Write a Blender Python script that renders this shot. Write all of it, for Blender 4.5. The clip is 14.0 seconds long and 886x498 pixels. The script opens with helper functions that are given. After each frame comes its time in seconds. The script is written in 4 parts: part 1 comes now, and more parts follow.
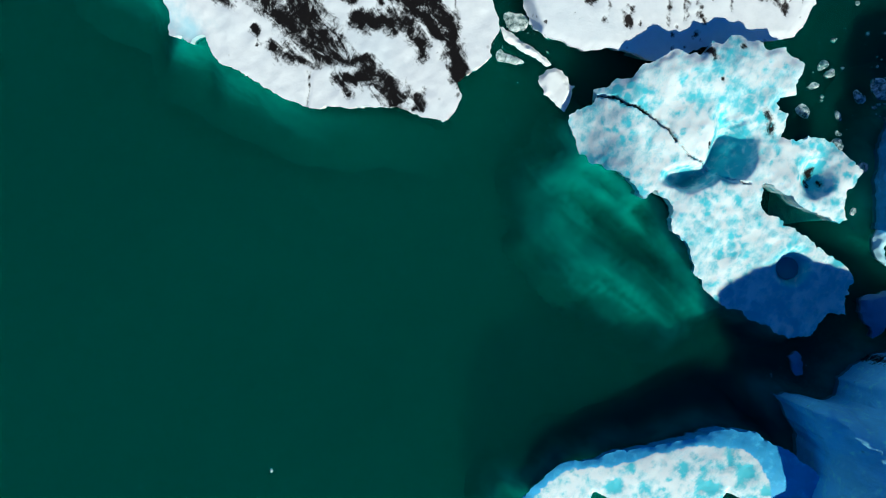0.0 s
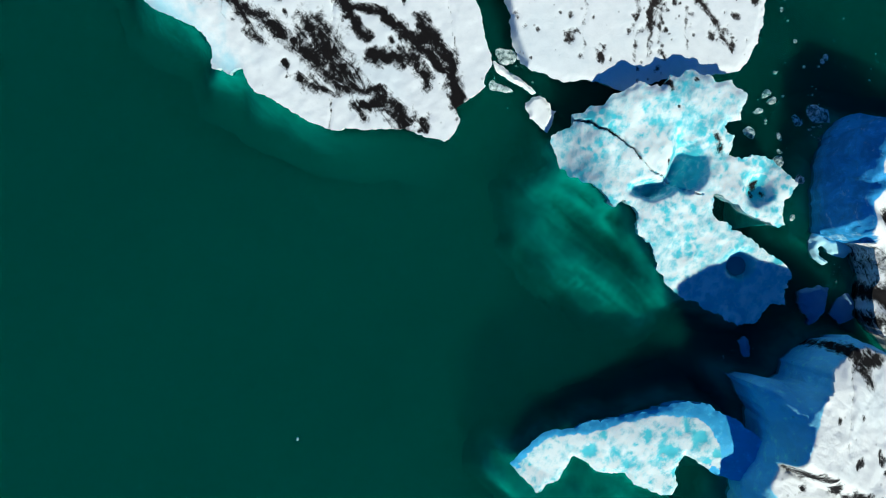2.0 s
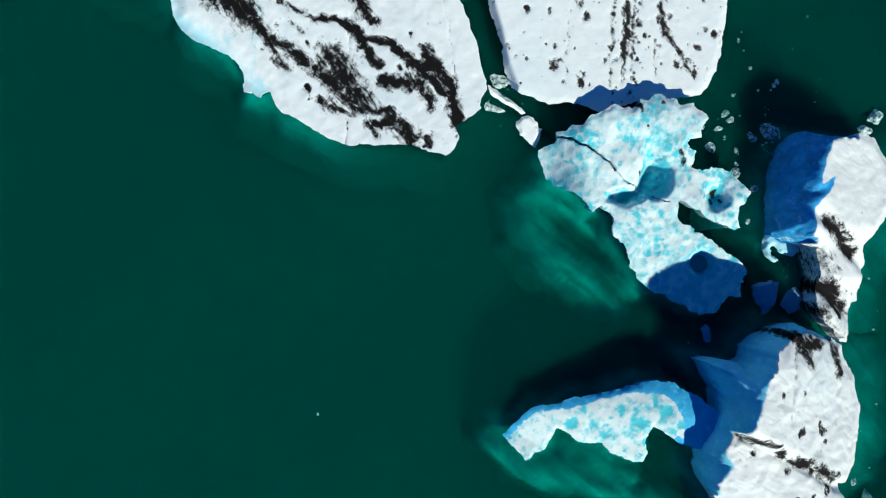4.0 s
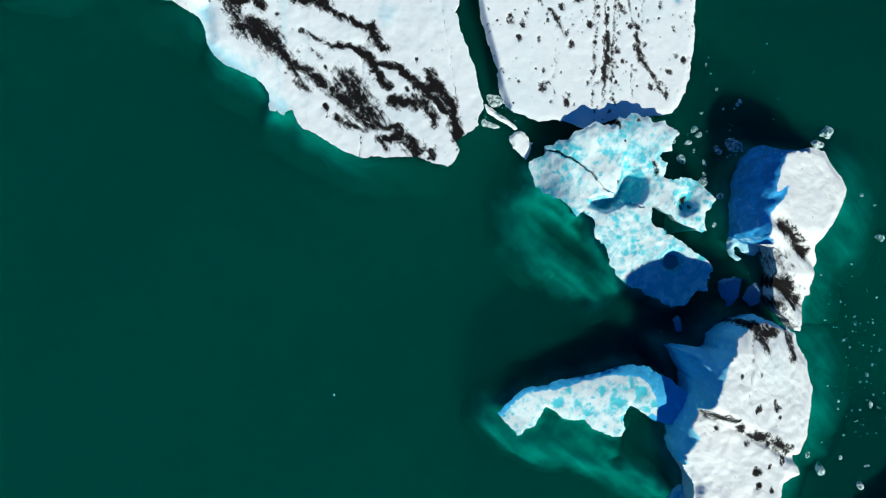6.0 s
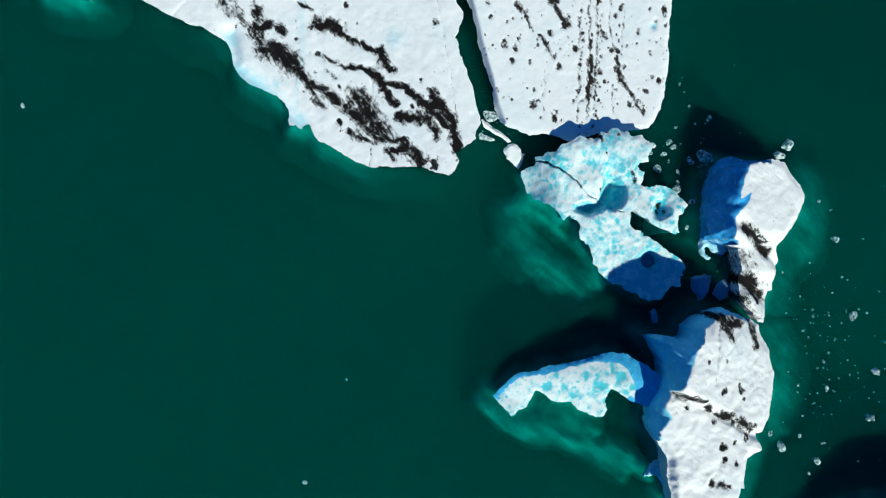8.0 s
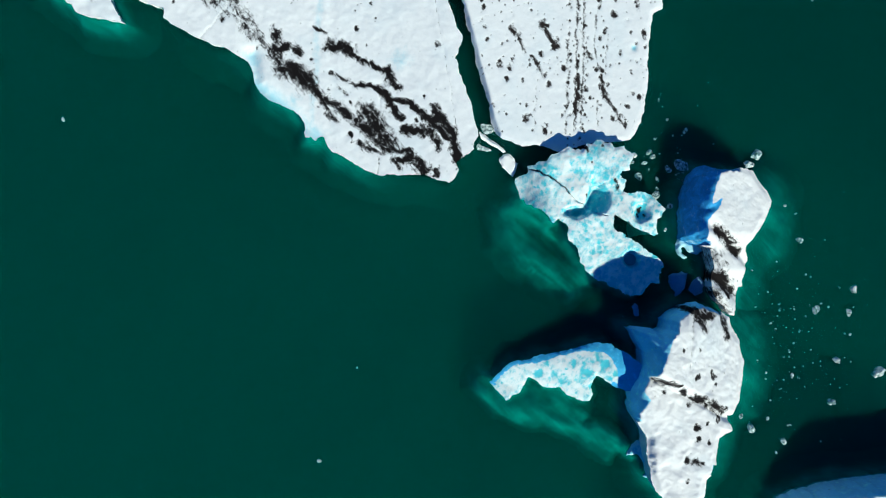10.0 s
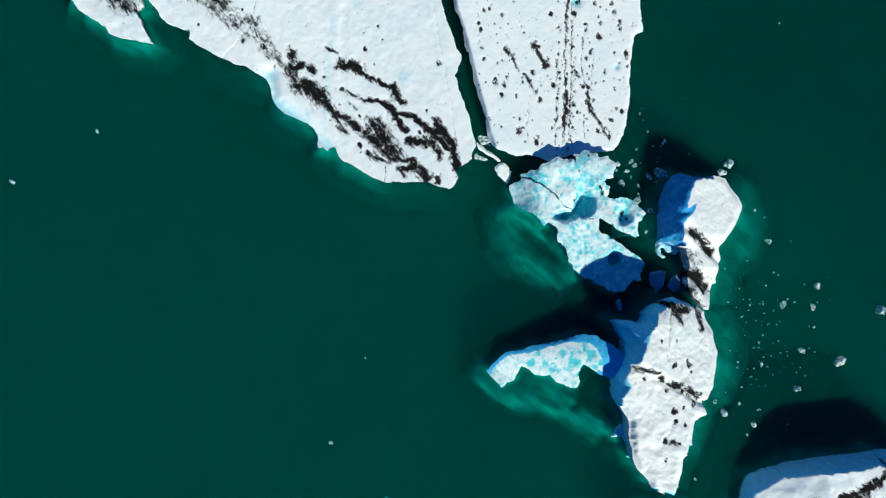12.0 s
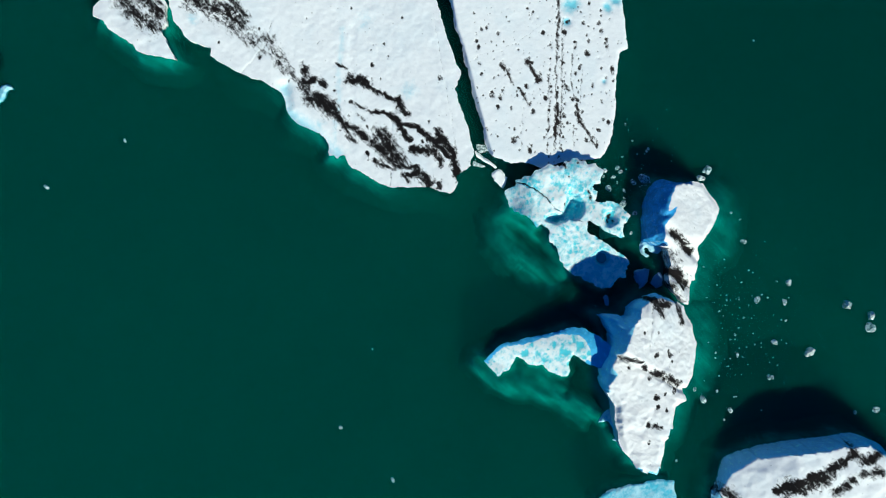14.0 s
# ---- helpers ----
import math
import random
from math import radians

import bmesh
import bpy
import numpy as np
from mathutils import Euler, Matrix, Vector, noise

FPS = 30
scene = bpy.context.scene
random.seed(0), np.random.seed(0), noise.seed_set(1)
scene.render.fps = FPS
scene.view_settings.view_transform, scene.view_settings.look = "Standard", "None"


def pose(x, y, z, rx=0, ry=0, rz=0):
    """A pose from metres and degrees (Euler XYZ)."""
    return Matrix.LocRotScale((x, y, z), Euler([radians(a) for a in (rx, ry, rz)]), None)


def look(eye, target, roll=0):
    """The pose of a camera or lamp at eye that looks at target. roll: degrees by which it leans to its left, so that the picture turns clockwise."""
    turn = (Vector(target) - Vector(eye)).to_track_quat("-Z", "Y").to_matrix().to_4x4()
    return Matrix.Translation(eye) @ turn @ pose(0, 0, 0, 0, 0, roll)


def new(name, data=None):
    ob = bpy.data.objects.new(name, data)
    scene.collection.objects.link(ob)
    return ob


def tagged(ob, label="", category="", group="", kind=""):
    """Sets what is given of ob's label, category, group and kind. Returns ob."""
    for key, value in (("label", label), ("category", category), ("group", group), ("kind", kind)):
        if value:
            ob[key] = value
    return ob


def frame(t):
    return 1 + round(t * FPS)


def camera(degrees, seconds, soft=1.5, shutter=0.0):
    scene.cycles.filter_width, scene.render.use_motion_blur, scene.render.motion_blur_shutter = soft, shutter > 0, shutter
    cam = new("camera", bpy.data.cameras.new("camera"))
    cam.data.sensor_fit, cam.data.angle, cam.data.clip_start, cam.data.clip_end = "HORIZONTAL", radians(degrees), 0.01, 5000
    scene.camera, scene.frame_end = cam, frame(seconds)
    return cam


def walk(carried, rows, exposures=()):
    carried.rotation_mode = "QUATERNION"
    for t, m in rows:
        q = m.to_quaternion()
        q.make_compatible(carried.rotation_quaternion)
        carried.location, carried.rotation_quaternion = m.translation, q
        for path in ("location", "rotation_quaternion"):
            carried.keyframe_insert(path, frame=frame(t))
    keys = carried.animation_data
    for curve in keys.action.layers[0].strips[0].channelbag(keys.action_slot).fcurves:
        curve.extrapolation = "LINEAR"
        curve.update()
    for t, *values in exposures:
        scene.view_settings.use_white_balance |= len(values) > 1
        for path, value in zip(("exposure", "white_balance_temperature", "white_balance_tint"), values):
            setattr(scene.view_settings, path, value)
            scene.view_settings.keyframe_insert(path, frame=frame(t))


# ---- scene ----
cam = camera(61.5, 14.0, soft=1.0)
METRES, EYE, TILT, LEAN, TURN = 57.0, 46.0, -90.0, 0.0, 0.0
ROWS = [
    (0.0, 0.0, 0.0, 0.0, -0.0, 0.0, 0.0),
    (0.5, -0.0016, -0.0324, -0.002, -0.11, 0.14, 0.0),
    (1.0, -0.0041, -0.0696, -0.0034, -0.24, 0.27, 0.03),
    (1.5, -0.0061, -0.1023, -0.005, -0.32, 0.38, 0.03),
    (2.0, -0.0081, -0.1399, -0.0068, -0.41, 0.46, 0.02),
    (2.5, -0.0104, -0.1728, -0.0089, -0.49, 0.56, 0.03),
    (3.0, -0.0131, -0.2103, -0.0089, -0.59, 0.53, 0.04),
    (5.5, -0.0208, -0.3857, -0.0131, -0.73, 0.62, 0.0),
    (6.0, -0.0241, -0.4235, -0.0135, -0.82, 0.64, 0.01),
    (6.5, -0.0253, -0.4567, -0.0137, -0.82, 0.64, -0.0),
    (7.0, -0.0271, -0.4949, -0.0148, -0.86, 0.67, -0.01),
    (7.5, -0.0287, -0.5288, -0.0153, -0.87, 0.67, -0.03),
    (8.0, -0.0312, -0.5672, -0.015, -0.94, 0.64, -0.02),
    (10.5, -0.0422, -0.7459, -0.0214, -1.12, 0.83, 0.02),
    (11.0, -0.0457, -0.7839, -0.0231, -1.21, 0.89, 0.02),
    (11.5, -0.0487, -0.8175, -0.0244, -1.28, 0.93, 0.02),
    (12.0, -0.0523, -0.8562, -0.0257, -1.36, 0.95, 0.04),
    (12.5, -0.0554, -0.8898, -0.0271, -1.4, 0.98, 0.04),
    (13.0, -0.059, -0.9283, -0.0286, -1.47, 0.99, 0.06),
    (13.5, -0.0619, -0.9614, -0.0301, -1.53, 1.02, 0.07),
    (14.0, -0.0647, -0.9971, -0.0312, -1.57, 1.04, 0.09),
]
walk(cam, [(t, pose(0, 0, EYE, TILT, LEAN, TURN) @ pose(METRES * x, METRES * y, METRES * z, 90 + pitch, roll, yaw)) for t, x, y, z, yaw, pitch, roll in ROWS],
     exposures=[(0.0, 0.04, 6500, -2.0), (14.0, 0.04, 6500, -2.0)])

# ---- light ----
SUN_AZ = (0.46, -0.89)          # the sun stands towards the south-east
SUN_ELEV = 31.5
sun = new("sun", bpy.data.lights.new("sun", "SUN"))
sun.data.energy, sun.data.angle, sun.data.color = 5.0, radians(1.0), (1.0, 0.98, 0.88)
sun_way = Vector((SUN_AZ[0], SUN_AZ[1], math.tan(radians(SUN_ELEV)) * math.hypot(*SUN_AZ))).normalized()
sun.matrix_world = look(sun_way * 300, (0, 0, 0))

world = bpy.data.worlds.new("clear_sky")
world.use_nodes = True
scene.world = world
wn, wl = world.node_tree.nodes, world.node_tree.links
sky = wn.new("ShaderNodeTexSky")
sky.sky_type, sky.sun_disc = "NISHITA", False
sky.sun_elevation = radians(SUN_ELEV)
sky.sun_rotation = math.atan2(SUN_AZ[0], SUN_AZ[1])
sky.air_density, sky.dust_density, sky.ozone_density = 1.0, 0.0, 6.0
tint = wn.new("ShaderNodeMix")
tint.data_type, tint.blend_type = "RGBA", "MULTIPLY"
tint.inputs[0].default_value = 1.0
tint.inputs[7].default_value = (0.11, 0.53, 1.0, 1)
wl.new(sky.outputs[0], tint.inputs[6])
wl.new(tint.outputs[2], wn["Background"].inputs[0])
wn["Background"].inputs[1].default_value = 0.076


# ---- materials ----
def material(name):
    m = bpy.data.materials.new(name)
    m.use_nodes = True
    return m, m.node_tree.nodes, m.node_tree.links, m.node_tree.nodes["Principled BSDF"]


def mix(n, l, fac, a, b, blend="MIX"):
    """A colour mix; each of fac, a, b is a socket or a constant."""
    node = n.new("ShaderNodeMix")
    node.data_type, node.blend_type = "RGBA", blend
    for k, v in ((0, fac), (6, a), (7, b)):
        if hasattr(v, "is_linked"):
            l.new(v, node.inputs[k])
        else:
            node.inputs[k].default_value = v if k == 0 else (*v, 1)
    return node.outputs[2]


def grain(n, l, scale, detail=5.0, rough=0.6, warp=0.0, stretch=(1, 1, 1), turn=0.0):
    """Noise in metres of the world, drawn out by stretch along its own turned axes."""
    geo, mp, tex = n.new("ShaderNodeNewGeometry"), n.new("ShaderNodeMapping"), n.new("ShaderNodeTexNoise")
    mp.vector_type = "TEXTURE"
    mp.inputs["Scale"].default_value = stretch
    mp.inputs["Rotation"].default_value = (0, 0, radians(turn))
    l.new(geo.outputs["Position"], mp.inputs["Vector"])
    l.new(mp.outputs[0], tex.inputs["Vector"])
    tex.inputs["Scale"].default_value, tex.inputs["Detail"].default_value = scale, detail
    tex.inputs["Roughness"].default_value, tex.inputs["Distortion"].default_value = rough, warp
    return tex.outputs[0]


def ramp(n, l, fac, lo, hi, a=0.0, b=1.0):
    node = n.new("ShaderNodeMapRange")
    node.interpolation_type = "SMOOTHSTEP"
    for k, v in zip((1, 2, 3, 4), (lo, hi, a, b)):
        node.inputs[k].default_value = v
    l.new(fac, node.inputs[0])
    return node.outputs[0]


def calc(n, l, op, a, b, c=None):
    node = n.new("ShaderNodeMath")
    node.operation = op
    for k, v in enumerate((a, b) if c is None else (a, b, c)):
        if hasattr(v, "is_linked"):
            l.new(v, node.inputs[k])
        else:
            node.inputs[k].default_value = v
    return node.outputs[0]


def attr(n, name):
    node = n.new("ShaderNodeAttribute")
    node.attribute_name = name
    return node.outputs["Fac"]


def bump(n, l, bsdf, height, strength, dist):
    node = n.new("ShaderNodeBump")
    node.inputs["Strength"].default_value, node.inputs["Distance"].default_value = strength, dist
    l.new(height, node.inputs["Height"])
    l.new(node.outputs[0], bsdf.inputs["Normal"])


def cups(n, l, scale):
    """Melt cups: 0 in the hollow's middle, 1 on the ridge between hollows."""
    geo, tex, push = n.new("ShaderNodeNewGeometry"), n.new("ShaderNodeTexVoronoi"), n.new("ShaderNodeVectorMath")
    wob = n.new("ShaderNodeTexNoise")
    wob.inputs["Scale"].default_value, wob.inputs["Detail"].default_value = 1.3, 6
    l.new(geo.outputs["Position"], wob.inputs["Vector"])
    push.operation = "MULTIPLY_ADD"
    push.inputs[1].default_value = (1.3, 1.3, 0.0)
    l.new(wob.outputs[1], push.inputs[0])
    l.new(geo.outputs["Position"], push.inputs[2])
    tex.feature = "F1"
    tex.inputs["Scale"].default_value = scale
    l.new(push.outputs[0], tex.inputs["Vector"])
    return tex.outputs["Distance"]


def ice_material(name, white, soil, melt, blue, dust=0.25, bumps=0.5, cup=0.0, furrow=0.0, specks=0.0, glow_depth=0.0, pale=0.0, mottle=0.25):
    """Weathered glacier ice: pale crust, bare faces with blue shade in their colour, turquoise melt hollows and black
    volcanic ash.
    """
    m, n, l, b = material(name)
    fine, mid, big = grain(n, l, 9.0, 6, 0.7), grain(n, l, 1.6, 6, 0.65), grain(n, l, 0.22, 3, 0.5)
    col = mix(n, l, ramp(n, l, mid, 0.35, 0.7), white, tuple(c * 0.94 for c in white))
    col = mix(n, l, calc(n, l, "MULTIPLY", ramp(n, l, big, 0.45, 0.7), 0.22), col, (0.66, 0.80, 0.86))
    col = mix(n, l, calc(n, l, "MULTIPLY", ramp(n, l, fine, 0.58, 0.78), dust), col, (0.38, 0.36, 0.34))
    mel = calc(n, l, "ADD", attr(n, "melt"), calc(n, l, "MULTIPLY_ADD", mid, 0.9, -0.45))
    if cup:
        hollow = calc(n, l, "MULTIPLY_ADD", cups(n, l, 1.45), -1.7, 0.78)
        where = ramp(n, l, grain(n, l, 0.5, 4, 0.6, 0.6), 0.40, 0.60, 0.25, 1.15)
        mel = calc(n, l, "ADD", mel, calc(n, l, "MULTIPLY", calc(n, l, "MULTIPLY", hollow, cup), where))
        mel = calc(n, l, "ADD", mel, calc(n, l, "MULTIPLY_ADD", grain(n, l, 0.9, 8, 0.7, 1.2), 1.4, -0.7))
        mel = calc(n, l, "ADD", mel, calc(n, l, "MULTIPLY_ADD", grain(n, l, 3.2, 8, 0.72, 0.3, (0.7, 1.7, 1), -30), 1.3, -0.65))
    col = mix(n, l, ramp(n, l, mel, 0.02, 1.05), col, melt)
    # Blue of the walls: some bare ice, some shade painted into the colour.
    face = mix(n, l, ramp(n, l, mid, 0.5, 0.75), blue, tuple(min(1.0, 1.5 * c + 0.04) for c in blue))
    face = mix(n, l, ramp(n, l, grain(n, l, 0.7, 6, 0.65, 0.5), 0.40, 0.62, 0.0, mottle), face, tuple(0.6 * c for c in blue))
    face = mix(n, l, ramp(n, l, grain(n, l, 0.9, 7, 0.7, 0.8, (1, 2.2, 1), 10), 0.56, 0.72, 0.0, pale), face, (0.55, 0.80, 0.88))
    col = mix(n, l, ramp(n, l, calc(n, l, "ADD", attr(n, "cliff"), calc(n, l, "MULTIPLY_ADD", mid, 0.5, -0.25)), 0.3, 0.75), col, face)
    feather = grain(n, l, 1.3, 8, 0.68, 0.8, (1.7, 0.75, 1), -48)
    brush = grain(n, l, 3.2, 6, 0.65, 0.8, (0.8, 1.5, 1), -35)
    patchy = calc(n, l, "ADD", calc(n, l, "MULTIPLY_ADD", feather, 2.4, -1.2), calc(n, l, "MULTIPLY_ADD", brush, 1.2, -0.6))
    patchy = calc(n, l, "ADD", patchy, calc(n, l, "MULTIPLY_ADD", fine, 0.7, -0.35))
    soot = attr(n, "ash")
    ash = calc(n, l, "ADD", soot, calc(n, l, "MULTIPLY", patchy, ramp(n, l, soot, 0.0, 0.4)))
    amount = calc(n, l, "MULTIPLY_ADD", ramp(n, l, ash, 0.22, 0.75), 0.5, calc(n, l, "MULTIPLY", ramp(n, l, ash, 0.45, 0.95), 0.5))
    if specks:
        geo, pits = n.new("ShaderNodeNewGeometry"), n.new("ShaderNodeTexVoronoi")
        pits.inputs["Scale"].default_value = 0.8
        l.new(geo.outputs["Position"], pits.inputs["Vector"])
        dot = ramp(n, l, calc(n, l, "ADD", pits.outputs["Distance"], calc(n, l, "MULTIPLY", mid, 0.12)), 0.10, 0.17, specks, 0.0)
        amount = calc(n, l, "MAXIMUM", amount, dot)
    col = mix(n, l, amount, col, mix(n, l, fine, tuple(0.5 * c for c in soil), tuple(2.0 * c for c in soil)))
    l.new(col, b.inputs["Base Color"])
    l.new(ramp(n, l, amount, 0, 1, 0.55, 0.95), b.inputs["Roughness"])
    b.inputs["IOR"].default_value = 1.31
    b.inputs["Specular IOR Level"].default_value = 0.3
    if glow_depth:
        b.subsurface_method = "BURLEY"
        b.inputs["Subsurface Weight"].default_value, b.inputs["Subsurface Scale"].default_value = 1.0, glow_depth
        b.inputs["Subsurface Radius"].default_value = (0.5, 0.9, 1.0)
    relief = calc(n, l, "ADD", mid, calc(n, l, "MULTIPLY", fine, 0.8))
    if furrow:
        relief = calc(n, l, "ADD", relief, calc(n, l, "MULTIPLY", grain(n, l, 1.5, 5, 0.6, 0.4, (3.4, 0.7, 1), -33), furrow))
    bump(n, l, b, relief, bumps, 0.18)
    return m


WHITE = (0.87, 0.89, 0.90)
ASH = (0.0065, 0.0055, 0.006)
BLUE = (0.08, 0.62, 0.98)
TEAL_MURK = (0.001, 0.068, 0.055)
dirt_ice = ice_material("dirt_dotted_ice", WHITE, (0.018, 0.015, 0.0145), (0.20, 0.62, 0.74), BLUE, 0.28, 0.16, 0.0, 0.0, 0.5)
# Darker blue for blocks in the bergs' shadow; the shade is in the colour.
shaded_ice = ice_material("shade_blue_ice", (0.08, 0.23, 0.42), ASH, (0.04, 0.19, 0.36), (0.06, 0.23, 0.45), 0.1, 0.3)
awash_ice = ice_material("ice_awash", (0.40, 0.70, 0.80), ASH, (0.07, 0.48, 0.64), BLUE, 0.05, 0.2, 0.5)
crust_ice = ice_material("snowy_ash_ice", WHITE, ASH, (0.42, 0.72, 0.82), (0.30, 0.74, 0.95), 0.28, 0.13, 0.0, 0.4, 0.3)
cyan_ice = ice_material("turquoise_ice", (0.70, 0.79, 0.81), ASH, (0.08, 0.52, 0.62), (0.06, 0.44, 0.78), 0.30, 0.13, 0.9, glow_depth=0.06)
grey_ice = ice_material("gritty_grey_ice", (0.78, 0.785, 0.795), ASH, (0.45, 0.68, 0.78), (0.24, 0.74, 0.98), 0.5, 0.40, 0.0, 1.8, 0.3)
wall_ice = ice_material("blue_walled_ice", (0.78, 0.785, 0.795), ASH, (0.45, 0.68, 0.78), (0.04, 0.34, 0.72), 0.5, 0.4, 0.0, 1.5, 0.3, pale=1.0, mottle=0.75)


def clear_ice_material():
    """Half-clear floating ice, whiter along its worn edges."""
    m, n, l, b = material("clear_floe_ice")
    mid, fine = grain(n, l, 3.0, 6, 0.7), grain(n, l, 14.0, 4, 0.7)
    oi = n.new("ShaderNodeObjectInfo")
    col = mix(n, l, ramp(n, l, mid, 0.4, 0.65), (0.08, 0.28, 0.30), (0.66, 0.78, 0.80))
    col = mix(n, l, calc(n, l, "MULTIPLY", oi.outputs["Random"], 0.45), col, (0.80, 0.85, 0.86))
    l.new(col, b.inputs["Base Color"])
    b.inputs["Roughness"].default_value, b.inputs["IOR"].default_value = 0.25, 1.31
    l.new(ramp(n, l, mid, 0.36, 0.62, 0.3, 0.95), b.inputs["Alpha"])
    bump(n, l, b, mid, 0.5, 0.1)
    return m


clear_ice = clear_ice_material()


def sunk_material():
    """Ice under the silty lake: the haze of suspended silt is painted into the colour with depth."""
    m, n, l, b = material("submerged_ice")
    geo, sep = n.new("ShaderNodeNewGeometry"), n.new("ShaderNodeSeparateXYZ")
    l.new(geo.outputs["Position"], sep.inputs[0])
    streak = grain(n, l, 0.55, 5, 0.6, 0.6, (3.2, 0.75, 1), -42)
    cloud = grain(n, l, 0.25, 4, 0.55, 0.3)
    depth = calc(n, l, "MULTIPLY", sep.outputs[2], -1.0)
    # Haze of the water above, painted as a depth blend to the murk colour.
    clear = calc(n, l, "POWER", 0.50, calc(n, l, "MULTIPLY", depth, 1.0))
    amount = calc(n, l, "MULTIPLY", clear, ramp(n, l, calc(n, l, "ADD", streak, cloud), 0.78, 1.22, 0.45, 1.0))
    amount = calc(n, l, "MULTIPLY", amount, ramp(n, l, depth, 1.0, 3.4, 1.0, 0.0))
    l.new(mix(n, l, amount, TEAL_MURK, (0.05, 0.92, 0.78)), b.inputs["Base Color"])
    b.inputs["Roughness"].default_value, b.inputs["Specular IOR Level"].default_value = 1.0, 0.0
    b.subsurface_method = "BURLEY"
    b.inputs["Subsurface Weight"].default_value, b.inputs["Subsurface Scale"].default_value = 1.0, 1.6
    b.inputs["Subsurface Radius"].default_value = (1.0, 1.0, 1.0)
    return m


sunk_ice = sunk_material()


def water_material(name, clearness, gloss):
    """Milky green glacier water, partly clear near the surface."""
    m, n, l, b = material(name)
    big, mid = grain(n, l, 0.03, 4, 0.55, 0.4), grain(n, l, 0.25, 4, 0.5)
    col = mix(n, l, ramp(n, l, big, 0.3, 0.7), (0.0012, 0.073, 0.060), (0.0010, 0.063, 0.052))
    geo, along = n.new("ShaderNodeNewGeometry"), n.new("ShaderNodeVectorMath")
    along.operation = "DOT_PRODUCT"
    along.inputs[1].default_value = (0.35, 0.94, 0.0)
    l.new(geo.outputs["Position"], along.inputs[0])
    reach = calc(n, l, "MULTIPLY_ADD", big, 16.0, along.outputs["Value"])
    col = mix(n, l, ramp(n, l, reach, 21.0, 44.0), col, (0.0008, 0.046, 0.040))
    l.new(col, b.inputs["Base Color"])
    b.inputs["Roughness"].default_value, b.inputs["IOR"].default_value = 0.12, 1.33
    b.inputs["Specular IOR Level"].default_value = gloss
    bump(n, l, b, mid, 0.08, 0.05)
    b.subsurface_method = "BURLEY"
    b.inputs["Subsurface Weight"].default_value = 1.0
    b.inputs["Subsurface Radius"].default_value = (0.4, 1.0, 0.9)
    b.inputs["Subsurface Scale"].default_value = 3.6
    clear = n.new("ShaderNodeBsdfTransparent")
    clear.inputs[0].default_value = (0.35, 1.0, 0.96, 1)
    both = n.new("ShaderNodeMixShader")
    both.inputs[0].default_value = clearness
    l.new(b.outputs[0], both.inputs[1])
    l.new(clear.outputs[0], both.inputs[2])
    l.new(both.outputs[0], n["Material Output"].inputs[0])
    return m


water_mat = water_material("lagoon_water", 0.52, 0.03)
bed_mat, _n, _l, _b = material("deep_silty_water")
_l.new(mix(_n, _l, grain(_n, _l, 0.04, 3), TEAL_MURK, (0.001, 0.060, 0.048)), _b.inputs["Base Color"])
_b.inputs["Roughness"].default_value, _b.inputs["Specular IOR Level"].default_value = 1.0, 0.0
_b.subsurface_method = "BURLEY"
_b.inputs["Subsurface Weight"].default_value, _b.inputs["Subsurface Scale"].default_value = 1.0, 7.0
_b.inputs["Subsurface Radius"].default_value = (1.0, 1.0, 1.0)


# ---- shapes ----
def lattice(ix, iy, seed):
    h = (ix.astype(np.int64) * 374761393 + iy.astype(np.int64) * 668265263 + seed * 974711) & 0x7FFFFFFF
    h = ((h ^ (h >> 13)) * 1274126177) & 0x7FFFFFFF
    return ((h ^ (h >> 16)) & 0xFFFF) / 65535.0


def wave(x, y, seed=0):
    """Smooth value noise, 0 to 1."""
    ix, iy = np.floor(x), np.floor(y)
    fx, fy = x - ix, y - iy
    fx, fy = fx * fx * (3 - 2 * fx), fy * fy * (3 - 2 * fy)
    a, b = lattice(ix, iy, seed), lattice(ix + 1, iy, seed)
    c, d = lattice(ix, iy + 1, seed), lattice(ix + 1, iy + 1, seed)
    return (a + (b - a) * fx) * (1 - fy) + (c + (d - c) * fx) * fy


def fbm(x, y, seed=0, octaves=4):
    """Layered noise about 0, roughly -0.5 to 0.5."""
    total, amp, norm = 0.0, 1.0, 0.0
    for k in range(octaves):
        total = total + amp * (wave(x * 2 ** k, y * 2 ** k, seed + 17 * k) - 0.5)
        norm, amp = norm + amp, amp * 0.55
    return total / norm * 1.6


def inside(x, y, poly):
    """Distance to a closed outline, positive inside."""
    best, odd = np.full(x.shape, 1e9), np.zeros(x.shape, bool)
    for (ax, ay), (bx, by) in zip(poly, poly[1:] + poly[:1]):
        ex, ey = bx - ax, by - ay
        t = np.clip(((x - ax) * ex + (y - ay) * ey) / max(ex * ex + ey * ey, 1e-9), 0, 1)
        best = np.minimum(best, (x - ax - t * ex) ** 2 + (y - ay - t * ey) ** 2)
        if by != ay:
            odd ^= ((ay > y) != (by > y)) & (x < (bx - ax) * (y - ay) / (by - ay) + ax)
    return np.where(odd, 1, -1) * np.sqrt(best)


def off_line(x, y, line):
    """Distance to an open line."""
    best = np.full(x.shape, 1e9)
    for (ax, ay), (bx, by) in zip(line, line[1:]):
        ex, ey = bx - ax, by - ay
        t = np.clip(((x - ax) * ex + (y - ay) * ey) / (ex * ex + ey * ey), 0, 1)
        best = np.minimum(best, (x - ax - t * ex) ** 2 + (y - ay - t * ey) ** 2)
    return np.sqrt(best)


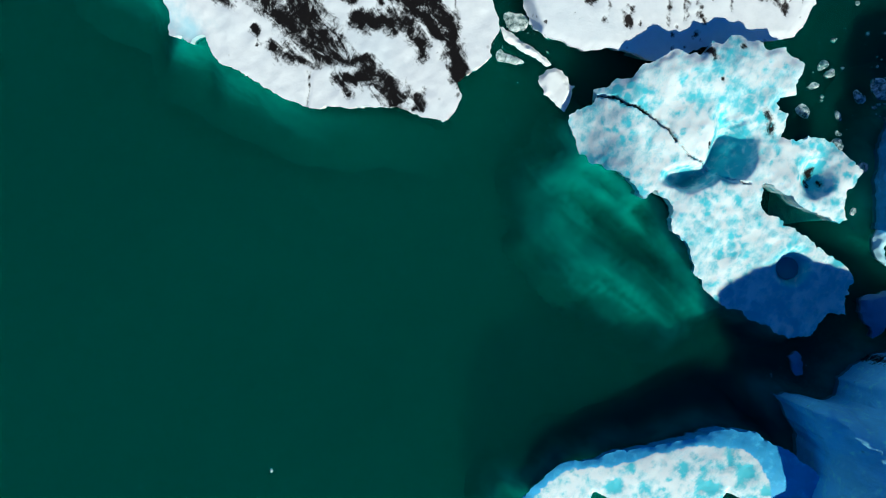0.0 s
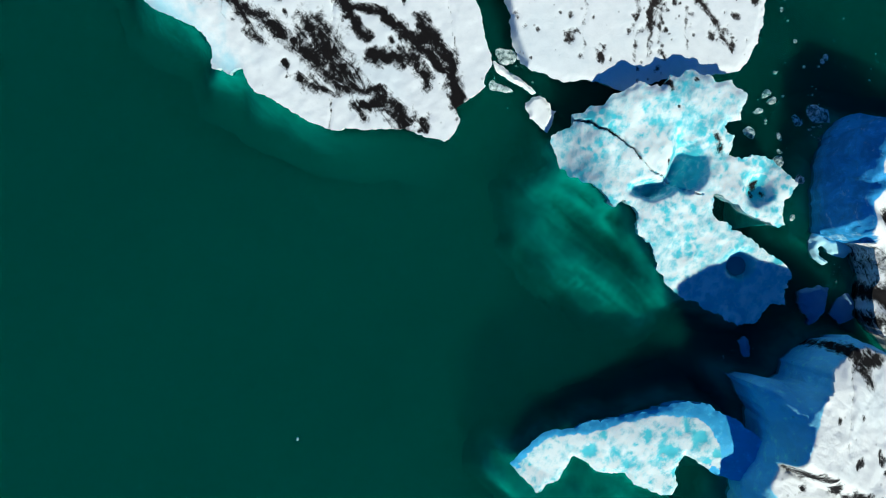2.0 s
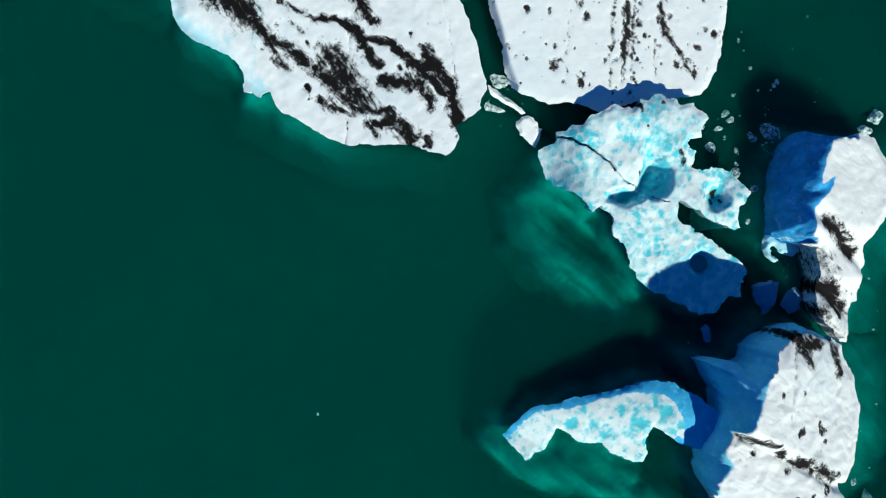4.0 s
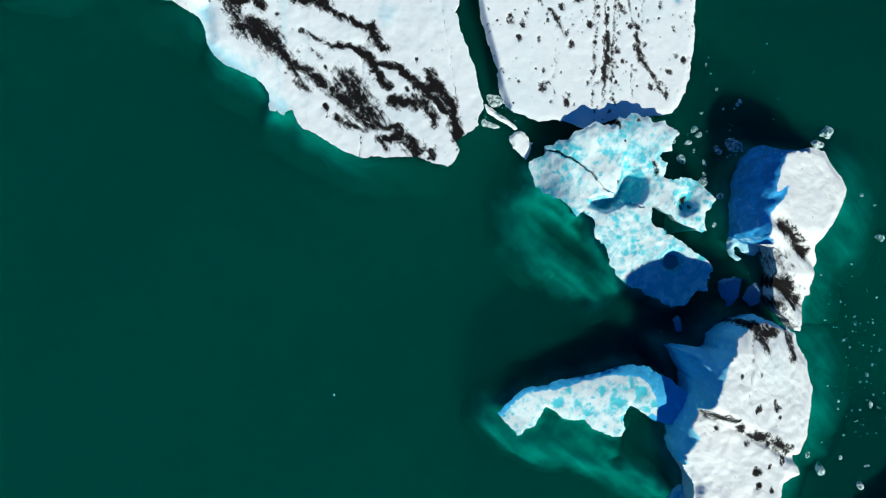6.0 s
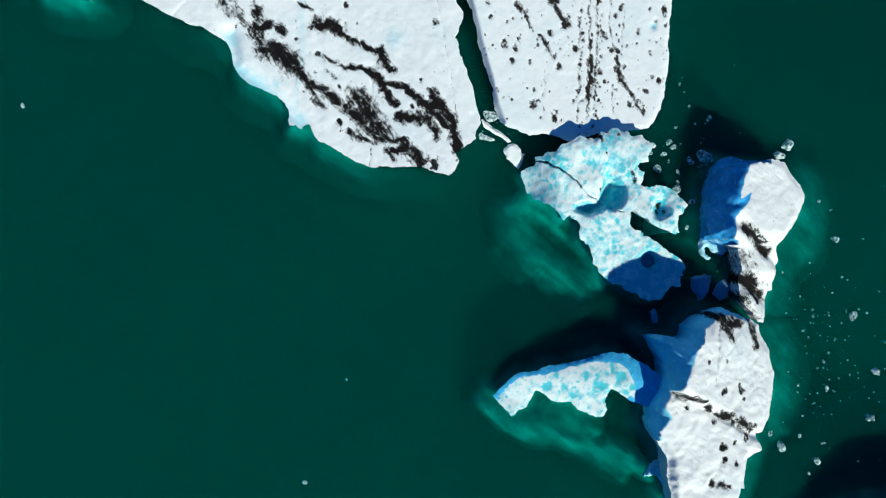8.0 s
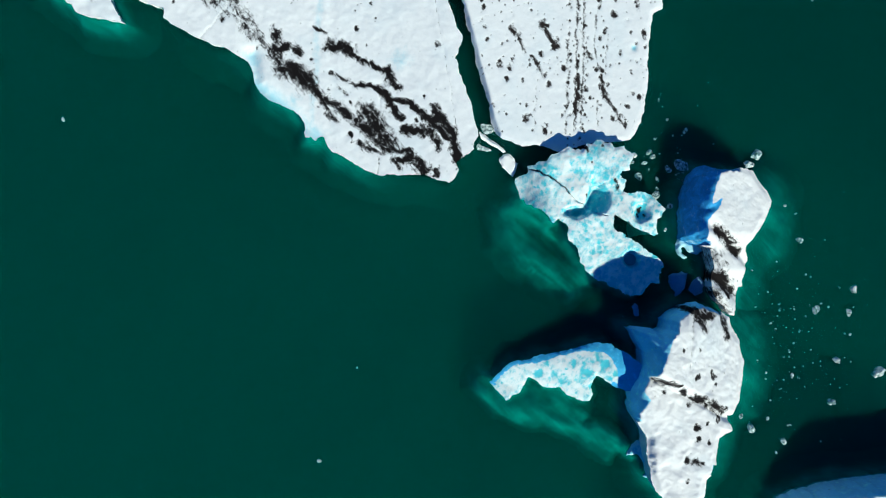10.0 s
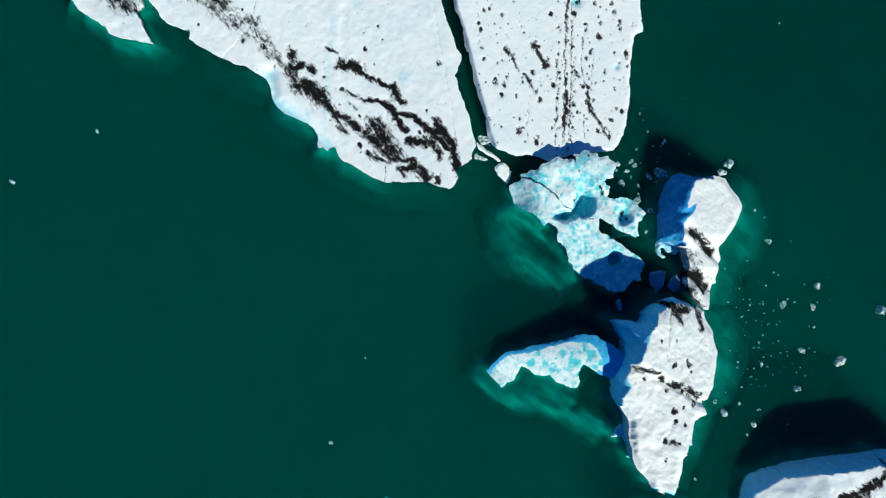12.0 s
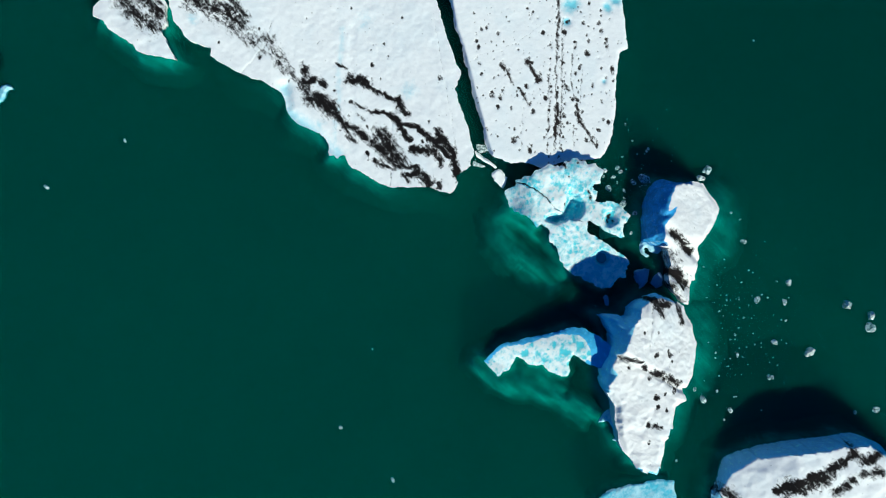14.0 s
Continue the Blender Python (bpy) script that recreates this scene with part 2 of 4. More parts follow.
def step(v, lo, hi):
    t = np.clip((v - lo) / (hi - lo), 0, 1)
    return t * t * (3 - 2 * t)


def thing(name, label, category="iceberg", group="icebergs in the lagoon", at=(0, 0, 0)):
    ob = new(name)
    ob.location = at
    ob.empty_display_size = 0.5
    return tagged(ob, label, category, group)


def part(name, bm, mat, parent, label="", smooth=True):
    """One bmesh as one mesh object under its thing."""
    me = bpy.data.meshes.new(name)
    bm.to_mesh(me)
    bm.free()
    me.materials.append(mat)
    if smooth:
        me.polygons.foreach_set("use_smooth", [True] * len(me.polygons))
    ob = new(name, me)
    ob.parent = parent
    return tagged(ob, label)


def sheet(name, field, bounds, res, mat, parent, label="", sharp=50, under=None, keel=0.0):
    """A surface over the plan. field(x, y) gives distance (positive inside), and, once the rim is drawn in, height and named values."""
    x0, x1, y0, y1 = bounds
    nx, ny = int((x1 - x0) / res) + 1, int((y1 - y0) / res) + 1
    gx, gy = np.meshgrid(np.linspace(x0, x1, nx), np.linspace(y0, y1, ny))
    d = field(gx, gy)[0]
    soft = d.copy()
    for _ in range(6):
        soft[1:-1, 1:-1] = (soft[1:-1, 1:-1] * 2 + soft[:-2, 1:-1] + soft[2:, 1:-1] + soft[1:-1, :-2] + soft[1:-1, 2:]) / 6
    wy, wx = np.gradient(soft, (y1 - y0) / (ny - 1), (x1 - x0) / (nx - 1))
    wall = np.maximum(np.hypot(wx, wy), 0.3)
    dy, dx = np.gradient(d, (y1 - y0) / (ny - 1), (x1 - x0) / (nx - 1))
    size = np.maximum(np.hypot(dx, dy), 0.3)
    cell = np.maximum.reduce([d[:-1, :-1], d[1:, :-1], d[:-1, 1:], d[1:, 1:]]) > 0
    out = d < 0
    gx = np.where(out, gx - d * dx / size ** 2 * 0.98, gx)
    gy = np.where(out, gy - d * dy / size ** 2 * 0.98, gy)
    d2, z, values = field(gx, gy)
    ids = np.arange(nx * ny).reshape(ny, nx)
    quads = np.stack([ids[:-1, :-1], ids[:-1, 1:], ids[1:, 1:], ids[1:, :-1]], -1)[cell]
    used, faces = np.unique(quads, return_inverse=True)
    faces = faces.reshape(-1, 4)
    me = bpy.data.meshes.new(name)
    verts = np.stack([gx.ravel()[used], gy.ravel()[used], z.ravel()[used]], -1)
    if under is not None:
        # the wall from the lip down to below the waterline, set back by the undercut
        pairs = np.concatenate([faces[:, [k, (k + 1) % 4]] for k in range(4)])
        key, where, count = np.unique(np.sort(pairs, 1), axis=0, return_index=True, return_counts=True)
        rim = pairs[where[count == 1]]
        ring = np.unique(rim)
        low = np.full(len(verts), -1)
        low[ring] = np.arange(len(ring)) + len(verts)
        foot = verts[ring].copy()
        gone = used[ring]
        foot[:, 0] += under * (wx / wall).ravel()[gone]
        foot[:, 1] += under * (wy / wall).ravel()[gone]
        foot[:, 2] = -0.4
        faces = np.concatenate([faces, np.stack([rim[:, 1], rim[:, 0], low[rim[:, 0]], low[rim[:, 1]]], -1)])
        verts = np.concatenate([verts, foot])
        used = np.concatenate([used, gone])
        if keel:
            # the drowned body, drawing in as it goes down
            deep = foot.copy()
            deep[:, 0] += keel * (wx / wall).ravel()[gone]
            deep[:, 1] += keel * (wy / wall).ravel()[gone]
            deep[:, 2] = -4.3
            a, b = low[rim[:, 0]], low[rim[:, 1]]
            faces = np.concatenate([faces, np.stack([b, a, a + len(ring), b + len(ring)], -1)])
            verts = np.concatenate([verts, deep])
            used = np.concatenate([used, gone])
    me.from_pydata(verts.tolist(), [], faces.tolist())
    for key, v in values.items():
        a = me.attributes.new(key, "FLOAT", "POINT")
        a.data.foreach_set("value", np.ascontiguousarray(np.broadcast_to(v, gx.shape).ravel()[used], dtype=np.float32))
    me.materials.append(mat)
    me.polygons.foreach_set("use_smooth", [True] * len(me.polygons))
    me.set_sharp_from_angle(angle=radians(sharp))
    me.update()
    ob = new(name, me)
    ob.parent = parent
    if parent:
        ob.matrix_parent_inverse = Matrix.Translation(-parent.location)
    return tagged(ob, label)


def box_of(outlines, pad):
    xs, ys = [p[0] for o in outlines for p in o], [p[1] for o in outlines for p in o]
    return min(xs) - pad, max(xs) + pad, min(ys) - pad, max(ys) + pad


def berg(name, label, outlines, top, mat, crest=None, res=0.2, rag=0.35, rise=0.5, seed=1, ash=(), dots=(), melt=None,
         foot=2.0, sweep=(0, 0), foot_fall=0.55, rough=0.25, lip=0.5, under=0.15, sink=None, cuts=(), ledges=(), streak=1.3, teeth=0.12, keel=1.4, category="iceberg", group="icebergs in the lagoon", body="ice_body"):
    """A floating berg: its outlines at the waterline, top(x, y) for its height, ash lines (line, half width, strength), dots (x, y, radius)."""
    cx = sum(p[0] for p in outlines[0]) / len(outlines[0])
    cy = sum(p[1] for p in outlines[0]) / len(outlines[0])
    root = thing(name, label, category, group, (cx, cy, 0))

    def plan(x, y):
        wx = x + rag * fbm(x * 0.9, y * 0.9, seed) + 0.35 * rag * fbm(x * 3.1, y * 3.1, seed + 5, 3) + teeth * fbm(x * 5.3, y * 5.3, seed + 6, 3)
        wy = y + rag * fbm(x * 0.9, y * 0.9, seed + 50) + 0.35 * rag * fbm(x * 3.1, y * 3.1, seed + 55, 3) + teeth * fbm(x * 5.3, y * 5.3, seed + 56, 3)
        return wx, wy, np.maximum.reduce([inside(wx, wy, o) for o in outlines])

    def field(x, y):
        wx, wy, d = plan(x, y)
        h = top(x, y)
        t = lip + (1 - lip) * step(d, -0.02, rise)
        cliff = 0.22 * (1 - step(d, 0.1, rise + 0.25))
        if crest:
            c = inside(wx, wy, crest)
            c = np.where(c < d + 0.25, np.minimum(c, d - 0.5), c)
            t2 = np.clip(d, 0, None) / (np.clip(d, 0, None) + np.clip(-c, 0, None) + 1e-6)
            t2 = 1 - (1 - t2) ** 1.7
            t = np.where(c < 0, lip + (1 - lip) * t2, 1 - 0.15 * (1 - step(d, -0.02, rise)) * step(c - d, 0.1, 0.6))
            # Rim-to-crest walls, mostly turned from the sun, take the painted blue shade.
            cliff = np.maximum(cliff, step(-c, -0.15, 0.25))
        z = h * t
        z = z + rough * t * (fbm(x * 0.45, y * 0.45, seed + 9) * 1.6 + fbm(x * 1.7, y * 1.7, seed + 11, 3) * 0.6)
        soot = np.zeros(x.shape)
        for line, half, strength in ash:
            w = 1.2 * half * (1 + 0.9 * fbm(x * 1.1, y * 1.1, seed + 21))
            far = off_line(x + 0.35 * fbm(x * 0.9, y * 0.9, seed + 31), y + 0.35 * fbm(x * 0.9, y * 0.9, seed + 41), line)
            clump = 1 + 0.5 * fbm(x * 1.3 + 0.6 * y, y * 1.0 - 0.5 * x, seed + 61)
            soot = np.maximum(soot, strength * np.clip(clump, 0.7, 1.1) * np.clip(1.15 - 0.66 * far / np.maximum(w, 0.05), 0, 1.1))
        for px, py, r in dots:
            far = np.hypot(x - px, (y - py) * 0.8) * (1 + 1.1 * fbm(x * 1.9, y * 1.9, seed + 71))
            soot = np.maximum(soot, min(1.0, 0.62 + 1.0 * r) * (1 - step(far, r * 0.3, r * 1.5)))
            z = z - 0.06 * r * (1 - step(far, r * 0.3, r))
        z = z - 0.04 * np.clip(soot, 0, 1) * t
        for line, half, deep, dark in cuts:
            far = off_line(x + 0.3 * fbm(x * 1.3, y * 1.3, seed + 33), y + 0.3 * fbm(x * 1.3, y * 1.3, seed + 43), line)
            z = z - deep * t * (1 - step(far, half * 0.3, half * 1.4))
            soot = np.maximum(soot, dark * (1 - step(far, 0, half * 1.7)))
        wet = np.zeros(x.shape)
        if melt:
            dz, wet = melt(x, y)
            z = z + dz * t
        return d, z, {"ash": soot, "melt": wet, "cliff": cliff}

    sheet(body, field, box_of(outlines, 0.8), res, mat, root, under=under, keel=keel)
    if foot:
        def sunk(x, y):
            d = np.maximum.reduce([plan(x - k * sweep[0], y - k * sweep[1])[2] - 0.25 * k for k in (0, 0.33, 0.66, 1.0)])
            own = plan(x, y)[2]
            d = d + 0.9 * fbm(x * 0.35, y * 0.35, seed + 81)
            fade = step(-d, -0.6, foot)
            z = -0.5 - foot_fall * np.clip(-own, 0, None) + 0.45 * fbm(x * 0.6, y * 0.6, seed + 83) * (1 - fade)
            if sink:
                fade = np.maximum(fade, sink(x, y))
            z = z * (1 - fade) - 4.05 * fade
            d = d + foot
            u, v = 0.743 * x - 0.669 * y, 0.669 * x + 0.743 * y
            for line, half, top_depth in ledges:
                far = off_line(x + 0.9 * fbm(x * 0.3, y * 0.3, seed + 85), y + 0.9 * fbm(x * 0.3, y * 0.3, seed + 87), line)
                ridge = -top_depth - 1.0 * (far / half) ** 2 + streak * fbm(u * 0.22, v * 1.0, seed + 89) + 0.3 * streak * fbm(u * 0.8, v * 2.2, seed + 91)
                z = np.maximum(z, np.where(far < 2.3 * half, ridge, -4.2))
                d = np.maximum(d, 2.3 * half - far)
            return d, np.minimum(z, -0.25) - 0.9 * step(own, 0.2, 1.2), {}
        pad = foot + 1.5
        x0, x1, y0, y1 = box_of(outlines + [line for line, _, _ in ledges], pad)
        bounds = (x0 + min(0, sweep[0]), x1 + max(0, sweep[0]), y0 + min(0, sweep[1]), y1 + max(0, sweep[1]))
        sheet("submerged_foot", sunk, bounds, 0.4, sunk_ice, root, "pale ice foot coloured to fade into silty green water", 180)
    return root


# ---- the lagoon ----
def plane(name, half, z, mat, label):
    bm = bmesh.new()
    bmesh.ops.create_grid(bm, x_segments=40, y_segments=40, size=half)
    ob = part(name, bm, mat, None, label, False)
    ob.location.z = z
    return tagged(ob, label, "water", kind="structure")


plane("water", 2400, 0.0, water_mat, "calm milky dark green glacier lagoon water")
plane("lake_bed", 2400, -4.0, bed_mat, "dim silty green depth under the lagoon")


# ---- the icebergs ----
rng = random.Random(11)


def strung(lines, gap, small, large, stray=0.22):
    """Dirt holes strung unevenly along lines."""
    found = []
    for line in lines:
        for (ax, ay), (bx, by) in zip(line, line[1:]):
            count = max(1, int(math.hypot(bx - ax, by - ay) / gap))
            for k in range(count):
                u = (k + rng.random()) / count
                if rng.random() < 0.8:
                    found.append((ax + (bx - ax) * u + rng.gauss(0, stray), ay + (by - ay) * u + rng.gauss(0, stray), rng.uniform(small, large)))
    return found


def north_west_top(x, y):
    return 1.5 + 0.03 * (y - 8) + 0.5 * step(x, -12, 2) - 0.05 * (1 - step(off_line(x + 0.6 * fbm(x * 0.3, y * 0.3, 7), y, [(-13.6, 12), (-13.0, 30)]), 0.1, 0.8))


def north_west_melt(x, y):
    ledge = [(-22.4, 22.0), (-21.9, 18.6), (-19.0, 16.4), (-16.6, 14.2), (-15.2, 12.8)]
    wet = np.exp(-((off_line(x, y, ledge) / 1.1) ** 2)) * (0.7 + 0.8 * fbm(x * 0.6, y * 0.6, 120))
    wet = np.maximum(wet, 0.4 * np.exp(-((off_line(x + 0.5 * fbm(x * 0.4, y * 0.4, 123), y, [(-15.6, 12.4), (-15.4, 16.3), (-15.2, 20.0), (-14.6, 30.0)]) / 0.45) ** 2)))
    for px, py, size in ((-11.5, 31.0, 1.2), (-5.5, 21.5, 1.3), (-34.5, 31.0, 0.9), (-17.5, 17.0, 0.8)):
        wet = np.maximum(wet, 0.5 * np.exp(-((np.hypot(x - px, y - py) / size) ** 2)) * (1 + fbm(x, y, 121)))
    return -0.5 * np.exp(-((off_line(x, y, ledge) / 0.9) ** 2)), wet


NW = [(-38, 34.8), (-37.7, 32.7), (-37.1, 30.8), (-36.4, 29.9), (-35.7, 28.8), (-35, 28.1), (-32.8, 27.5), (-32.2, 27.2), (-32.5, 26.2), (-31.5, 25.5), (-28.8, 24.1), (-27.3, 23.3), (-26.1, 23.2), (-22.7, 21.2), (-22.2, 20), (-22.1, 18.9), (-21.5, 17.8), (-20.4, 16.9), (-17.7, 15.8), (-16.8, 14.9), (-16.4, 13.8), (-16.4, 12.8), (-15.8, 12.7), (-15.3, 12.3), (-15, 12.8), (-14.4, 12.9), (-14, 11.9), (-13.3, 11.1), (-10.4, 9.5), (-8.1, 8.5), (-2.7, 8.4), (-0.4, 7.7), (0.1, 7.6), (0.6, 8.1), (1, 8.9), (1, 9.9), (2.5, 11.1), (3.3, 12.8), (3.1, 14.2), (2.4, 16.7), (1.5, 19.5), (0.8, 21.8), (1.6, 23.8), (-0, 27.6), (-1.9, 34.2), (-4.6, 44.3), (-18.1, 48.8), (-31.9, 44)]
MAIN_ASH = [(-34.1, 34.2), (-31, 31.9), (-28.7, 30.4), (-26.8, 29.6), (-24.9, 28.1), (-22.6, 26.2), (-21.1, 23.9), (-19.6, 21.6), (-18.1, 20.5), (-16.5, 18.9), (-14.6, 17.4), (-12.7, 15.9), (-10.8, 14.3), (-8.1, 12.4), (-6.2, 10.9), (-3.9, 9.7), (-2, 8.6)]
NW_ASH = [([(-34.6, 33.8), (-30.4, 32.3), (-28.5, 30.7)], 1.3, 0.85), ([(-27.3, 29.2), (-25.0, 28.1), (-22.8, 26.1)], 1.0, 0.65), ([(-30.5, 34.5), (-27.5, 31.5)], 0.5, 0.8)]
NW_ASH += [([(-23.1, 25.3), (-21.4, 23.9), (-20.2, 22.7)], 0.58, 0.75), ([(-19.6, 24.4), (-19.9, 22.7), (-19.6, 20.9)], 0.7, 0.85), ([(-19.6, 22.7), (-18.2, 23.2), (-17.0, 22.2)], 0.46, 1), ([(-19.4, 21.5), (-19.0, 20.3), (-17.6, 20.0)], 0.7, 1), ([(-17.6, 20.4), (-16.7, 19.1), (-15.8, 18.9)], 0.87, 1.05), ([(-15.8, 18.6), (-15.0, 17.8), (-14.2, 17.0)], 0.52, 1), ([(-14.2, 16.6), (-12.7, 16.1), (-11.2, 15.2)], 0.58, 0.95), ([(-13.8, 15.2), (-12.4, 14.4)], 0.35, 0.8)]
NW_ASH += [([(-9.5, 15.5), (-8.3, 14.0), (-7.5, 12.7), (-7.3, 12.0)], 1.04, 1), ([(-10.6, 14.6), (-8.9, 13.1), (-7.7, 11.7), (-6.0, 11.1)], 0.52, 0.95), ([(-10.3, 12.0), (-8.6, 11.4), (-7.6, 10.9)], 0.35, 0.95), ([(-6.0, 11.1), (-4.5, 11.3)], 0.35, 1), ([(-5.8, 10.2), (-4.2, 10.4), (-3.4, 9.7), (-2.7, 8.7)], 0.58, 1.05)]
NW_ASH += [([(-15.3, 25.1), (-14.1, 24.5)], 0.29, 0.9), ([(-13.8, 23.2), (-12.4, 23.0), (-11.2, 22.6)], 0.64, 1.1), ([(-11.2, 22.2), (-8.9, 21.1), (-7.7, 20.5), (-6.9, 20.3)], 0.35, 1.1), ([(-6.9, 20.3), (-6.5, 19.3), (-6.0, 18.4)], 0.46, 1.1), ([(-13.4, 20.1), (-12.4, 19.5), (-10.6, 18.8)], 0.23, 0.8), ([(-10.6, 18.7), (-9.2, 18.6), (-7.7, 18.1), (-7.0, 17.4)], 0.35, 1.1), ([(-7.0, 17.4), (-6.3, 16.1), (-5.9, 15.1), (-5.3, 14.9)], 0.35, 1.05), ([(-6.6, 17.0), (-4.2, 16.5)], 0.29, 1.1), ([(-12.7, 18.4), (-11.7, 17.6)], 0.23, 0.8)]
NW_ASH += [([(-4.0, 16.1), (-2.8, 15.3), (-1.4, 14.6)], 0.41, 1.1), ([(-1.6, 15.8), (-0.5, 14.3), (0.4, 12.6), (0.9, 11.1), (1.1, 10.1)], 0.52, 1.2), ([(-2.8, 15.0), (-1.2, 13.8), (-0.2, 12.4)], 0.46, 1.1), ([(-5.1, 13.8), (-4.0, 13.4), (-3.0, 13.3)], 0.58, 1.1), ([(-2.8, 13.7), (-1.9, 12.9), (-1.3, 11.8)], 0.52, 1.05)]
berg("iceberg", "large white flat-topped iceberg streaked with black ash bands", [NW], north_west_top, crust_ice, res=0.14, rag=0.3, rise=0.6, seed=3, rough=0.06, lip=1.0, under=0.35, melt=north_west_melt,
     ash=NW_ASH,
     cuts=[([(-7.7, 19.3), (-7.9, 15.8)], 0.07, 0.08, 0.3), ([(-7.9, 15.8), (-8.0, 11.1), (-8.1, 8.6)], 0.07, 0.06, 0.7), ([(1.2, 10), (0.4, 17), (-2.3, 32)], 0.1, 0.03, 0.4), ([(-28.2, 23.8), (-25.0, 27.6), (-24.0, 31)], 0.1, 0.05, 0.5)],
     dots=[(-11.2, 13.1, 0.41), (-5.7, 9.4, 0.35), (-1.4, 8.8, 0.52), (-3.7, 14.7, 0.35), (-9.9, 15.9, 0.29), (-7.0, 16.3, 0.23), (-15.6, 21.6, 0.29), (-1.2, 23.3, 0.29), (-2.8, 17.4, 0.23), (-10.6, 25.1, 0.23), (0.1, 11.4, 0.29), (0.9, 9.1, 0.23)]
     + strung([MAIN_ASH], 1.4, 0.08, 0.25, 1.2) + strung([MAIN_ASH[:6]], 0.6, 0.1, 0.35, 1.6) + [(rng.uniform(-20, -4), rng.uniform(20, 36), rng.uniform(0.08, 0.2)) for _ in range(26)],
     foot=3.4, sweep=(-0.5, -0.5), foot_fall=0.75, sink=lambda x, y: np.maximum(step(x, -17, 2), 1 - step(x, -34, -18)))

FAR = [(-48.3, 31.5), (-48.2, 32.8), (-47.5, 33.5), (-46.4, 35.1), (-43.4, 37.1), (-39.3, 36.3), (-38.6, 33.6), (-38.3, 30.8), (-39.2, 29.8), (-38.6, 28.8), (-37.9, 27.4), (-37.1, 25.9), (-38, 25.9), (-39.2, 26.3), (-40.9, 26.3), (-41.8, 26.6), (-42.4, 26.9), (-42.8, 27.8), (-44.1, 28.6), (-45.2, 29.3), (-46.2, 29.9), (-46.4, 30.5), (-47.2, 31.1)]
berg("iceberg", "small white iceberg with dark ash across its middle", [FAR], lambda x, y: 1.6 + 0 * x, crust_ice, res=0.22, rag=0.3, seed=8, rough=0.12, lip=1.0, under=0.3,
     ash=[([(-44.8, 34.2), (-42.1, 31.6), (-39.8, 30)], 1.0, 0.85), ([(-41.4, 34.3), (-39.1, 31.6)], 1.2, 0.8)], foot=3.4, sweep=(-0.6, -1.0), foot_fall=1.1)

NORTH = [(-0.1, 34.7), (0.4, 32.4), (0.7, 30.1), (1.5, 28.6), (2, 26.2), (2.6, 23.9), (3.3, 20.9), (4.2, 17.8), (4.9, 14.7), (5.5, 13.2), (6.1, 12.5), (7.2, 12.2), (8.4, 11.7), (9.9, 11.8), (11.1, 11.5), (12.6, 11.1), (14.6, 11.6), (16.1, 12.1), (18.8, 12.2), (20.4, 12.4), (21.1, 13), (21.8, 14.4), (22.2, 16.3), (22.5, 18.6), (22.6, 22.5), (22.8, 24.8), (23.1, 26.6), (24.2, 27.2), (24, 29.5), (23.6, 32.6), (23.3, 35.7), (22.5, 41.2), (12.8, 45.7), (2.7, 42.5)]

def north_melt(x, y):
    wet = np.zeros(x.shape)
    for px, py, size in ((21.0, 22.8, 0.38), (15.9, 30.8, 0.6), (21.6, 32.8, 0.8), (16.4, 33.2, 1.2), (22.6, 33.6, 0.9)):
        wet = np.maximum(wet, 0.9 * np.exp(-((np.hypot(x - px, y - py) / size) ** 2)) * (1 + fbm(x, y, 125)))
    bevel = 1 - step(off_line(x, y, [(-0.6, 34.7), (0.2, 30.1), (1.5, 26.2), (2.8, 20.9), (3.7, 17.8), (4.4, 14.7), (5.0, 13.2)]), 0.3, 0.95)
    return -0.15 * wet - 1.0 * bevel, wet


DIRT = [[(14.8, 34.3), (14.6, 28.1), (14.6, 22.6), (14.6, 18.7), (14.3, 15.6), (14.4, 11.7)], [(13.4, 29.6), (13.7, 24.2), (13.5, 11.7)], [(15.3, 29.6), (15.6, 22.6), (15.1, 11.7)], [(17.1, 28.1), (17.3, 22.6), (17.6, 14.9)], [(7, 26.1), (8.5, 22.6), (10, 20.3), (11.6, 18.3)], [(8.5, 28.4), (10.8, 25.6), (12.4, 23)], [(10.1, 33.1), (12, 31.2), (14, 26.9)], [(17.1, 34.4), (18.7, 29.7), (19, 26.5)], [(15.9, 22.6), (17.8, 18), (19.4, 15.2), (21.2, 13.7)], [(19.9, 32.8), (21.4, 26.6), (22.5, 22.7)], [(2.9, 30.7), (5, 29.6)], [(3.9, 29.6), (3.7, 24.9)]]
SPOTS = [(6.6, 29.2), (15.5, 29.3), (11.2, 25.3), (18.7, 26.5), (15.9, 30.8), (18.9, 33.2), (5, 30)]
NORTH_HOLES = [(5.7, 21.0, 0.4), (4.4, 23.8, 0.23), (6.6, 19.3, 0.34), (8.3, 19.1, 0.23), (11.3, 18.8, 0.34), (10.5, 22.1, 0.29), (13.0, 20.5, 0.4), (8.8, 14.8, 0.46), (8.8, 16.3, 0.23), (5.0, 16.5, 0.23), (6.9, 20.5, 0.29), (20.4, 16.2, 0.29), (21.6, 17.3, 0.34), (20.9, 17.6, 0.23), (19.4, 22.1, 0.29), (21.3, 23.4, 0.23), (10.8, 13.4, 0.34), (22.2, 22.8, 0.23), (20.6, 24.6, 0.23), (18.3, 20.9, 0.23), (12.8, 15.2, 0.23), (7.2, 21.6, 0.23), (16.0, 17.2, 0.23), (21.3, 21.2, 0.23), (12.0, 22.9, 0.4), (20.0, 14.1, 0.34), (18.6, 14.8, 0.29)]
